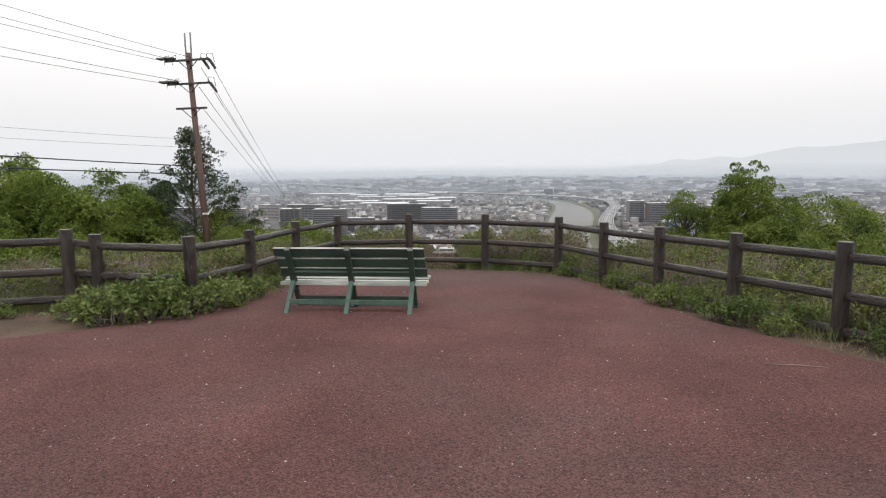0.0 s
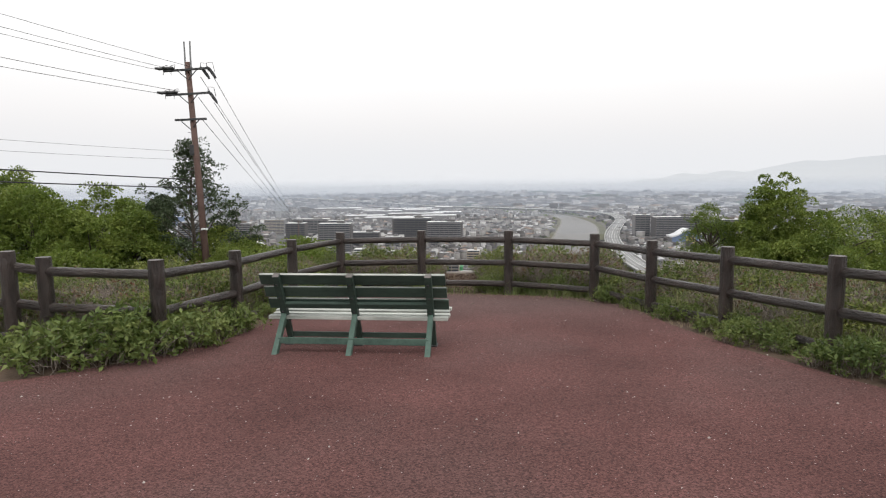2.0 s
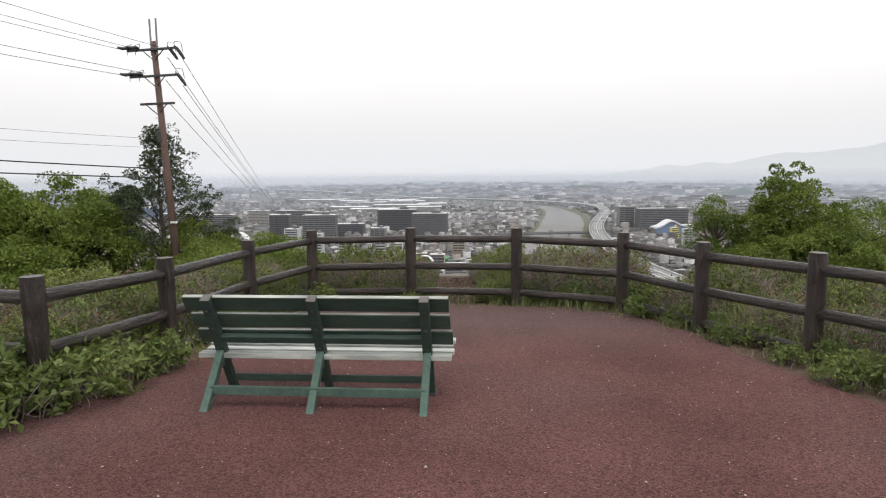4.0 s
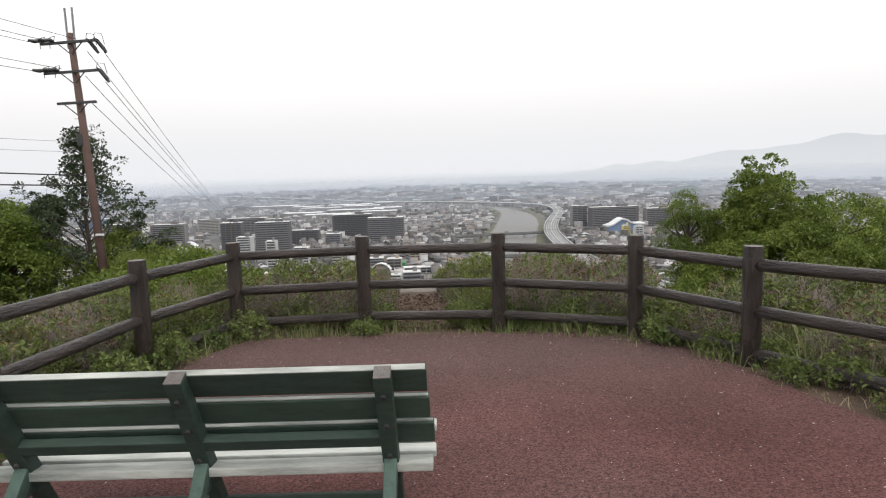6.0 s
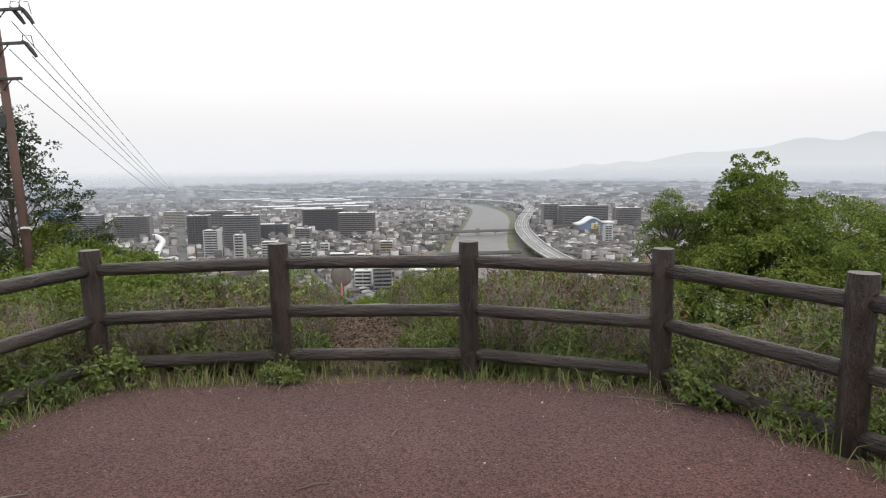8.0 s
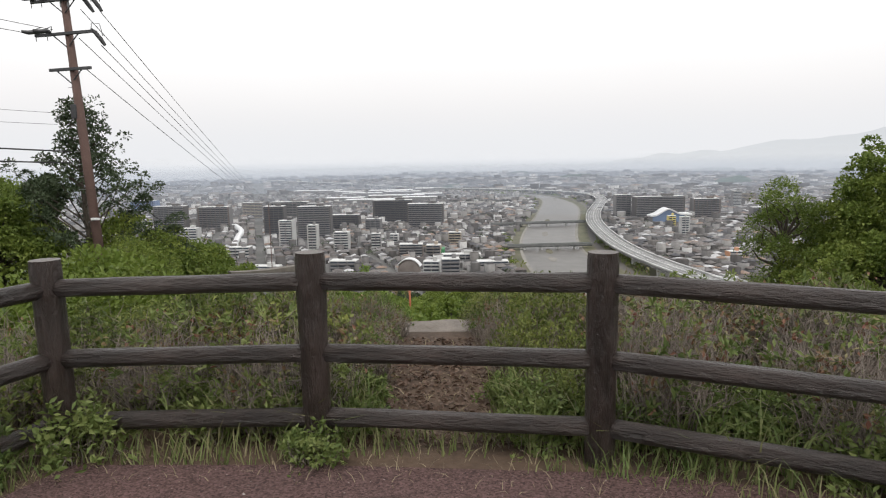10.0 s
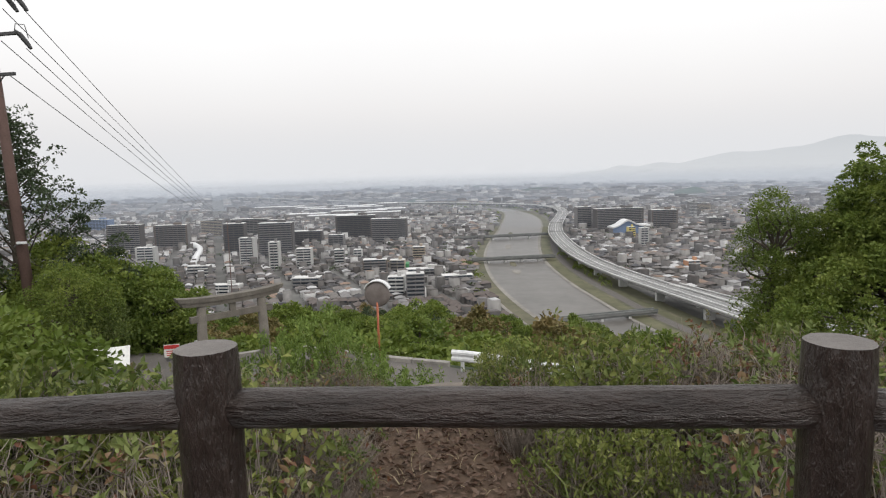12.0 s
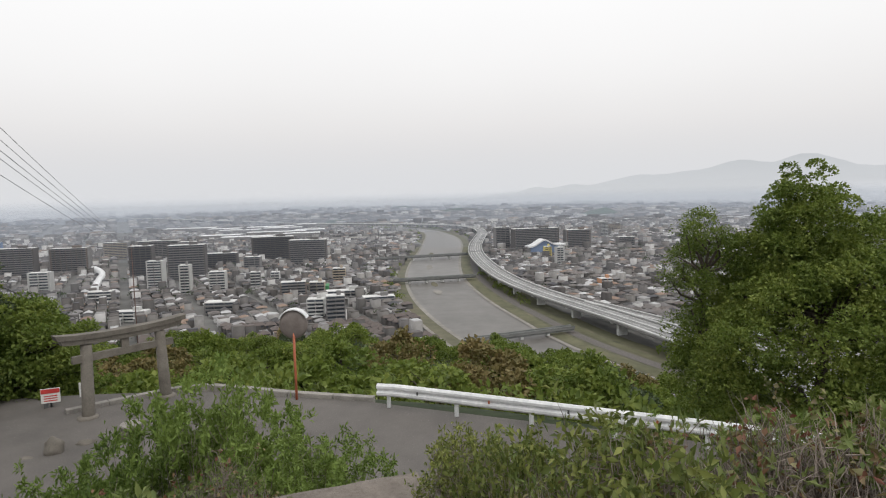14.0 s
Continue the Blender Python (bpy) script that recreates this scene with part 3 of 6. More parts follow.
# ---- concrete slab at the head of the path, kerb wall, guard rail ----
slab = thing("concrete_slab", "weathered concrete slab at the end of the dirt path", "slab", at=pose(-0.42, 13.36, -0.088, 0, 0, 10))
slab_bm = box_bm(1.02, 0.46, 0.22, (0, 0, -0.20))
bmesh.ops.subdivide_edges(slab_bm, edges=slab_bm.edges[:], cuts=9, use_grid_fill=True)
for v in slab_bm.verts:
    k = Vector((v.co.x * 9, v.co.y * 9, v.co.z * 9))
    v.co += Vector((noise.noise(k), noise.noise(k + Vector((5, 0, 0))), 0.6 * noise.noise(k + Vector((0, 7, 0))))) * 0.011
part("slab_top", slab_bm, M_SLAB, slab)
part("footing", box_bm(0.9, 0.36, 0.9, (0, 0.02, -1.08), 0.01), M_SLAB, slab)


def kerb_wall():
    pts = [(-8.3, 28.05), (-7.4, 28.62), (-5.85, 29.48), (-4.85, 29.6), (-3.6, 29.0), (-2.3, 28.3), (-1.0, 27.75), (0.15, 27.28)]
    w = thing("kerb_wall", "low pale concrete wall along the road edge", "wall")
    for a, b in zip(pts, pts[1:]):
        d = Vector((b[0] - a[0], b[1] - a[1], 0))
        o = part("wall_block", box_bm(d.length - 0.02, 0.22, 0.50, (d.length / 2, 0, 0), 0.02), M_CONC, w)
        o.matrix_local = Matrix.Translation((a[0], a[1], ROAD_Z - 0.32)) @ Matrix.Rotation(math.atan2(d.y, d.x), 4, "Z")


kerb_wall()


def guard_rail():
    """A white W-beam rail on round posts, with a turned end."""
    g = thing("guard_rail", "white steel W-beam guard rail on round posts", "guard rail")
    a, b = Vector((0.28, 26.72, ROAD_Z)), Vector((9.2, 21.2, ROAD_Z))
    d = (b - a)
    ln = d.length
    prof = [(0.0, -0.175), (0.02, -0.17), (0.07, -0.12), (0.07, -0.06), (0.015, -0.02), (0.015, 0.02), (0.07, 0.06), (0.07, 0.12), (0.02, 0.17), (0.0, 0.175)]
    bm = bmesh.new()
    rows = []
    for t in np.linspace(0, 1, 24):
        curl = 0.10 * max(0, 1 - t * 24 / 1.2)
        rows.append([bm.verts.new((t * ln, -q - curl, z)) for q, z in prof] + [bm.verts.new((t * ln, -q - curl + 0.012, z)) for q, z in reversed(prof)])
    m = len(rows[0])
    for p, q in zip(rows, rows[1:]):
        for k in range(m):
            bm.faces.new((p[k], p[(k + 1) % m], q[(k + 1) % m], q[k]))
    bm.faces.new(rows[0])
    bm.faces.new(rows[-1][::-1])
    turn = Matrix.Translation(a) @ Matrix.Rotation(math.atan2(d.y, d.x), 4, "Z")
    o = part("beam", bm, M_STEEL, g)
    o.matrix_local = turn @ Matrix.Translation((0, 0, 0.58))
    for k in range(6):
        o = part("post", tube_bm([(0, 0, -0.4), (0, 0, 0.66)], 0.057, 12), M_STEEL, g, smooth=True)
        o.matrix_local = turn @ Matrix.Translation((0.25 + 2.0 * k, 0.07, 0))
        o = part("reflector", box_bm(0.05, 0.012, 0.09, (0, 0, 0), 0.003), M_ORANGE if k % 2 else M_PRINT, g)
        o.matrix_local = turn @ Matrix.Translation((1.2 + 2.0 * k, -0.10, 0.55))


guard_rail()


# ---- torii gate, signs, stones, mirror ----
def torii():
    t = thing("torii_gate", "small grey stone torii gate beside the road", "torii")
    a, b = Vector((-7.50, 27.58, ROAD_Z)), Vector((-5.95, 29.0, ROAD_Z))
    mid = (a + b) / 2
    d = (b - a).normalized()
    half = (b - a).length / 2
    turn = Matrix.Translation(mid) @ Matrix.Rotation(math.atan2(d.y, d.x), 4, "Z")
    t.matrix_world = turn
    for s in (-1, 1):
        part("pillar", tube_bm([(s * (half + 0.03), 0, -0.2), (s * half, 0, 0.3), (s * (half - 0.06), 0, 2.06)], [0.165, 0.16, 0.14], 20), M_STONE, t, smooth=True)
        part("pillar_base", tube_bm([(s * (half + 0.03), 0, -0.05), (s * (half + 0.03), 0, 0.10), (s * (half + 0.03), 0, 0.14)], [0.27, 0.26, 0.2], 20), M_STONE, t, smooth=True)
    for name, hw, z0, th, dep, sweep in (("lintel", 1.70, 2.20, 0.14, 0.30, 0.10), ("under_lintel", 1.58, 2.06, 0.14, 0.22, 0.09)):
        bm = bmesh.new()
        rows = []
        for u in np.linspace(-1, 1, 25):
            up = sweep * abs(u) ** 2.6
            x = u * hw
            rows.append([bm.verts.new((x + (0.05 * u if k > 1 else 0), y, z0 + up + (th if k > 1 else 0))) for k, y in enumerate((-dep / 2, dep / 2, dep / 2 + 0.01, -dep / 2 - 0.01))])
        for p, q in zip(rows, rows[1:]):
            for k in range(4):
                bm.faces.new((p[k], p[(k + 1) % 4], q[(k + 1) % 4], q[k]))
        bm.faces.new(rows[0])
        bm.faces.new(rows[-1][::-1])
        part(name, bm, M_STONE, t)
    part("tie_beam", box_bm(2 * half + 0.62, 0.13, 0.20, (0, 0, 1.60), 0.012), M_STONE, t)
    part("strut", box_bm(0.2, 0.12, 0.27, (0, 0, 1.795), 0.01), M_STONE, t)


torii()


def info_panel():
    p = thing("information_panel", "white slanting information panel on two steel legs", "sign", at=pose(-10.35, 27.6, land_z(-10.35, 27.6), 0, 0, 20))
    for s in (-0.35, 0.35):
        part("leg", tube_bm([(s, 0, -0.2), (s, 0, 0.62)], 0.025, 8), M_DARKSTEEL, p, smooth=True)
    tilt = Matrix.Rotation(radians(48), 4, "X")
    board = part("board", box_bm(1.05, 0.7, 0.03, (0, 0.02, 0.55), 0.006, tilt), M_WHITE, p)
    for k, (x, w) in enumerate(((-0.22, 0.4), (-0.26, 0.3), (-0.2, 0.42), (0.2, 0.3), (0.22, 0.28))):
        part("text_bar", box_bm(w, 0.035, 0.003, (x, 0.02 + (0.16 - 0.09 * (k % 3)) * math.cos(radians(48)), 0.551 + 0.046 * 0 + (0.16 - 0.09 * (k % 3)) * math.sin(radians(48)) + 0.022), 0, tilt), M_PRINT, board)
    for px in (-0.30, 0.27):
        part("picture", box_bm(0.22, 0.16, 0.004, (px, 0.02 - 0.17 * math.cos(radians(48)), 0.575 - 0.17 * math.sin(radians(48))), 0, tilt), M_PRINT, board, "small dark picture")


info_panel()


def notice(x, y, w, h, up, red):
    z = land_z(x, y)
    s = thing("notice_board", "red and white warning board on a post" if red else "small white notice on a thin post", "sign", at=pose(x, y, z, 0, 0, 14))
    part("post", tube_bm([(0, 0.03, -0.2), (0, 0.03, up + h * 0.9)], 0.025, 8), M_DARKSTEEL, s, smooth=True)
    board = part("board", box_bm(w, 0.02, h, (0, 0, up), 0.004), M_WHITE, s)
    if red:
        part("red_band", box_bm(w - 0.02, 0.004, h * 0.30, (0, -0.014, up + h * 0.66)), M_RED, board)
        for k in range(3):
            part("text_bar", box_bm(w * 0.7, 0.004, h * 0.07, (0, -0.014, up + h * (0.12 + 0.16 * k))), M_RED, board)
        part("striped_foot", box_bm(0.12, 0.03, up, (-0.12, 0, 0), 0.004), M_PRINT, s)
    else:
        for k in range(4):
            part("text_bar", box_bm(w * 0.68, 0.004, h * 0.05, (0, -0.014, up + h * (0.2 + 0.18 * k))), M_PRINT, board)


notice(-8.95, 28.7, 0.48, 0.42, 0.20, True)
notice(-8.05, 28.75, 0.30, 0.42, 0.30, False)


def rock(name, label, x, y, rx, ry, rz, seed):
    bm = bmesh.new()
    bmesh.ops.create_icosphere(bm, subdivisions=3, radius=1)
    for v in bm.verts:
        k = 1 + 0.28 * noise.noise(v.co * 1.3 + Vector((seed, 0, 0))) + 0.08 * noise.noise(v.co * 4 + Vector((seed, 3, 0)))
        v.co = Vector((v.co.x * rx * k, v.co.y * ry * k, v.co.z * rz * k))
    o = part(name, bm, M_STONE, smooth=True)
    o.location = (x, y, land_z(x, y) + rz * 0.6)
    return tagged(o, label, "stone", "stones by the road")


rock("boulder", "upright grey stone set on the road shelf", -7.36, 25.3, 0.21, 0.18, 0.27, 1.0)
rock("boulder", "flat grey stone lying beside the upright one", -6.85, 25.75, 0.22, 0.16, 0.09, 5.0)
rock("boulder", "small brown stone on the asphalt", -7.85, 25.1, 0.16, 0.10, 0.06, 9.0)
cut = thing("tree_stump", "short brown sawn tree stump on the road shelf", "stump", at=pose(-8.78, 24.9, ROAD_Z + 0.03))
part("trunk", tube_bm([(0, 0, -0.05), (0.01, 0, 0.15), (0, 0.01, 0.34)], [0.17, 0.145, 0.14], 14), M_BARK, cut, smooth=True)
part("cut_face", tube_bm([(0, 0.01, 0.338), (0, 0.01, 0.35)], [0.137, 0.132], 14), M_CUT, cut, "grey sawn top")
stump = thing("stone_stool", "round dark stone stool with a pale top", "stool", at=pose(-5.85, 25.95, ROAD_Z + 0.03))
part("body", tube_bm([(0, 0, -0.05), (0, 0, 0.1), (0, 0, 0.30)], [0.25, 0.27, 0.25], 20), M_STONE, stump, smooth=True)
part("top", tube_bm([(0, 0, 0.30), (0, 0, 0.36), (0, 0, 0.375)], [0.27, 0.27, 0.25], 20), M_CONC, stump, "pale round top", smooth=True)


def mirror():
    """A round traffic mirror seen from its back: hood, disc, orange pole."""
    x, y = -2.05, 27.85
    m = thing("traffic_mirror", "round traffic mirror turned away on an orange pole", "mirror", at=pose(x, y, ROAD_Z, 0, 0, -8))
    part("pole", tube_bm([(0, 0, -0.3), (0, 0, 2.2)], 0.036, 14), M_ORANGE, m, smooth=True)
    bm = bmesh.new()
    prof = [(0.0, -0.05), (0.18, -0.045), (0.33, -0.02), (0.40, 0.02), (0.41, 0.035), (0.40, 0.045), (0.30, 0.075), (0.0, 0.10)]
    rows = []
    for k in range(32):
        a = 2 * math.pi * k / 32
        rows.append([bm.verts.new((r * math.cos(a), d, 2.25 + r * math.sin(a))) for r, d in prof])
    for k in range(32):
        p, q = rows[k], rows[(k + 1) % 32]
        for j in range(len(prof) - 1):
            bm.faces.new((p[j], p[j + 1], q[j + 1], q[j]))
    bmesh.ops.remove_doubles(bm, verts=bm.verts[:], dist=0.0005)
    part("disc", bm, M_MIRBACK, m, smooth=True)
    bm = bmesh.new()
    rows = []
    for k in range(25):
        a = radians(25 + 130 * k / 24)
        rows.append([bm.verts.new(((0.42 + t) * math.cos(a), d, 2.25 + (0.42 + t) * math.sin(a))) for t, d in ((0, -0.06), (0.03, -0.06), (0.03, 0.22), (0, 0.22))])
    for p, q in zip(rows, rows[1:]):
        for j in range(4):
            bm.faces.new((p[j], p[(j + 1) % 4], q[(j + 1) % 4], q[j]))
    bm.faces.new(rows[0])
    bm.faces.new(rows[-1][::-1])
    part("hood", bm, M_STEEL, m, "white curved hood")


mirror()


# ---- utility poles and lines ----
POLE_TOP = Vector((-13.95, 28.96, 7.68))


def utility_pole(top, foot, label, arms=True, r=0.16):
    p = thing("utility_pole", label, "utility pole", at=Matrix.Translation(foot))
    v = top - foot
    part("shaft", tube_bm([(0, 0, 0), tuple(v * 0.5), tuple(v)], [r * 1.15, r, r * 0.75], 14), M_POLE, p, "rust-brown shaft", smooth=True)
    if not arms:
        return p
    turn = Matrix.Rotation(radians(-12), 4, "Z")

    def on(name, bm, mat, z, label=""):
        o = part(name, bm, mat, p, label)
        o.matrix_local = Matrix.Translation(v + Vector((0.02, -0.16, z))) @ turn
        return o
    for s in (-0.14, 0.16):
        on("spike", tube_bm([(s, 0.1, -0.6), (s * 1.1, 0.1, 0.95)], 0.04, 8), M_ZINC, 0)
    arm = {}
    for z, x0, x1 in ((-0.42, -1.32, 1.25), (-1.55, -1.28, 1.2), (-2.75, -0.82, 0.95)):
        arm[z] = on("crossarm", box_bm(x1 - x0, 0.09, 0.10, ((x0 + x1) / 2, 0, 0), 0.01), M_DARKSTEEL, z)
        for s in (-0.55, 0.55):
            on("brace", tube_bm([(s, 0.02, 0.03), (0, 0.06, -0.42)], 0.022, 6), M_DARKSTEEL, z)
    for z, xs in ((-0.42, (-1.15, -0.7, 0.75, 1.1)), (-1.55, (-1.1, -0.6, 1.1))):
        for x in xs:
            s = 1 if x > 0 else -1
            pts = [(x, 0, 0.12), (x + 0.10 * s, 0.08, 0.02), (x + 0.24 * s, 0.16, -0.22), (x + 0.34 * s, 0.2, -0.40)]
            if s < 0:
                pts = [(x, 0, 0.12), (x - 0.06, -0.10, 0.16), (x - 0.2, -0.25, 0.12), (x - 0.34, -0.4, 0.14)]
            part("insulator", tube_bm(pts, [0.05, 0.075, 0.075, 0.05], 8), M_DARKSTEEL, arm[z])
            on("jumper", tube_bm([(x, 0, 0.1), (x + 0.05, 0.0, 0.32), (x + 0.28 * s, 0.1, 0.30), (x + 0.33 * s, 0.15, -0.1)], 0.014, 5), M_WIRE, z)
    for k in range(9):
        on("climbing_step", tube_bm([(-0.26, 0.16, 0), (0.26, 0.16, 0)], 0.012, 5), M_ZINC, -3.3 - 0.45 * k)
    on("cable_clamp", box_bm(0.24, 0.26, 0.5, (0.02, 0.12, 0), 0.03), M_DARKSTEEL, -4.4)
    on("lamp_arm", tube_bm([(0.1, 0.1, 0), (0.42, 0.0, 0.12)], 0.03, 6), M_ZINC, -8.1)
    on("lamp_head", box_bm(0.32, 0.12, 0.08, (0.52, -0.02, 0.10), 0.02), M_STEEL, -8.1)
    return p


pole_foot = Vector((-13.42, 28.9, land_z(-13.42, 28.9) - 0.3))
utility_pole(POLE_TOP, pole_foot, "rust-brown utility pole with three crossarms and insulators")
far_foot = Vector((-42.5, 133.0, land_z(-42.5, 133.0) - 0.5))
utility_pole(Vector((-42.5, 133.0, -6.6)), far_foot, "slender utility pole down the wooded slope", False, 0.09)


def line(a, b, sag, r, label, n=28):
    pts = []
    for k in range(n + 1):
        t = k / n
        q = Vector(a).lerp(Vector(b), t)
        q.z -= sag * 4 * t * (1 - t)
        pts.append(q)
    o = part("power_line", tube_bm(pts, r, 6), M_WIRE, smooth=True)
    tagged(o, label, "cable", "overhead lines")


for x, dz in ((0.75, -0.75), (1.4, -0.8), (1.35, -1.95), (0.6, -1.7), (0.7, -2.7)):
    line(POLE_TOP + Vector((x, -0.3, dz)), (-42.3 + x * 0.6, 132.8, -6.8 + dz * 0.35), 0.7, 0.013, "thin black overhead power line running downhill")
for x, dz, e in ((-1.45, -0.35, 13.0), (-0.9, -0.3, 13.5), (0.4, -0.3, 14.2), (-1.4, -1.45, 10.6), (-0.3, -1.4, 11.2), (-0.5, -4.2, 6.4), (-0.5, -4.6, 5.8)):
    line(POLE_TOP + Vector((x, -0.3, dz)), (-36 + x, 4.5 + x, e), 0.5, 0.011 if dz > -4 else 0.006, "thin overhead power line crossing the pale sky" if dz > -4 else "faint thin service wire")
for dz, e in ((-5.55, 5.0), (-5.95, 4.2)):
    line(POLE_TOP + Vector((-0.1, -0.3, dz)), (-36, 4.5, e), 0.3, 0.026, "thick spiral-wrapped communication cable")
for dz, k in ((-6.3, 0.0), (-6.8, 0.5)):
    line(POLE_TOP + Vector((0.5, -0.1, dz)), (-14.5 + k * 0.4, 45, -5.0 - 1.2 * k), 0.25, 0.018, "black cable running down from the utility pole")


# ---- shrubs of the hedge, weeds, grass ----
def shrub_kind(name, label, category, seed, wide, tall, leaves, leaf_mat, leaf_len, leaf_wid, twigs, group, fresh=0):
    """A rounded shrub: twigs from the foot, leaves in tufts at and under their ends."""
    rng = np.random.default_rng(seed)
    t = thing(name, label, category, group)
    n = twigs
    ang = rng.uniform(0, 2 * math.pi, n)
    rad = np.sqrt(rng.uniform(0, 1, n)) * wide
    top = tall * (1 - 0.45 * (rad / wide) ** 2) * rng.uniform(0.72, 1.08, n)
    base = np.stack((np.cos(ang) * rad * 0.55, np.sin(ang) * rad * 0.55, np.full(n, -0.05)), -1) + rng.normal(0, 0.03, (n, 3))
    tip = np.stack((np.cos(ang) * rad, np.sin(ang) * rad, top), -1)
    tagged(part("twig_growth", twig_mesh("twig_growth", rng, base, tip, 0.006, M_TWIG), None, t), kind="stuff")
    # side twigs
    m = int(n * 2.2)
    pick = rng.integers(0, n, m)
    u = rng.uniform(0.45, 0.95, (m, 1))
    sb = base[pick] * (1 - u) + tip[pick] * u
    st = sb + unit(rng.normal(0, 1, (m, 3)) + np.array([0, 0, 0.75])) * rng.uniform(0.06, 0.24, (m, 1))
    tagged(part("side_growth", twig_mesh("side_growth", rng, sb, st, 0.0034, M_TWIG), None, t), kind="stuff")
    if leaves:
        ends = np.concatenate((tip, st))
        pick = rng.integers(0, len(ends), leaves // 6)
        c = np.repeat(ends[pick], 6, axis=0)
        out = unit(rng.normal(0, 1, (len(c), 3)) + np.array([0, 0, 0.55]))
        pos = c + rng.normal(0, 0.022, c.shape) + out * 0.012
        tagged(part("foliage", leaf_cloud("foliage", rng, pos, out, leaf_len, leaf_wid, leaf_mat, 0.15, 0.35), None, t), kind="stuff")
    if fresh:
        pick = rng.integers(0, len(tip), fresh // 9)
        c = np.repeat(tip[pick], 9, axis=0)
        out = unit(rng.normal(0, 1, (len(c), 3)) + np.array([0, 0, 0.7]))
        tagged(part("fresh_growth", leaf_cloud("fresh_growth", rng, c + rng.normal(0, 0.012, c.shape), out, 0.060, 0.0115, L_WEED, 0.05, 0.25), None, t, "fresh green shoots"), kind="stuff")
    return t


GREEN_LABEL = "green leafy shrub of the hedge behind the fence"
DRY_LABEL = "half-bare shrub of brown dry twigs with sparse leaves"
shrubs = [shrub_kind("shrub", GREEN_LABEL, "shrub", 11 + i, 0.48, 0.62, 1500, L_SHRUB, 0.055, 0.013, 110, "hedge shrubs") for i in range(3)]
shrubs += [shrub_kind("shrub", DRY_LABEL, "shrub", 31 + i, 0.48, 0.64, 360, L_DRY, 0.042, 0.011, 260, "hedge shrubs", 330) for i in range(3)]
rs = random.Random(5)


def fence_out(t_from, t_to):
    """Places along the fence line, with the way out of the terrace."""
    out = []
    for a, b in zip(POSTS, POSTS[1:]):
        d = Vector((b[0] - a[0], b[1] - a[1]))
        nrm = Vector((-d.y, d.x)).normalized()
        if nrm.dot(Vector((a[0], a[1] - 5.0))) < 0:
            nrm = -nrm
        k = max(1, int(d.length / 0.5))
        for j in range(k):
            u = (j + rs.uniform(0.2, 0.8)) / k
            out.append((a[0] + d.x * u, a[1] + d.y * u, nrm))
    return out


spots = []
for x, y, nrm in fence_out(0, 1):
    for off in (0.55, 1.0, 1.5, 2.0):
        px, py = x + nrm.x * (off + rs.uniform(-0.15, 0.15)), y + nrm.y * (off + rs.uniform(-0.15, 0.15))
        front = py > 10.9 and abs(px) < 2.8
        if front and (-0.66 < px < 0.40 or py > 12.9):
            continue
        if px * px + max(0, py - 7) ** 2 > 7.6 ** 2:
            continue
        if front and px < -0.3 and py > 12.2:
            continue
        dry = 0.8 if (front and px > 0.75) else 0.6 if (px > 0.9 or off > 0.8) else 0.35
        tall = rs.uniform(0.85, 1.12)
        if front:
            tall *= (1.08 if off < 1.6 else 0.92 if px > 1.5 else 0.95) if px > 0 else (1.08 if off < 1.2 else 0.62)
        else:
            tall *= 0.85 if off < 0.8 else 0.98
        s = rs.uniform(0.85, 1.1)
        k = rs.randrange(3, 6) if rs.random() < dry else rs.randrange(0, 3)
        spots.append((k, Matrix.Translation((px, py, land_z(px, py) - 0.02)) @ Matrix.Rotation(rs.uniform(0, 6.28), 4, "Z") @ Matrix.Diagonal((s, s, tall, 1))))
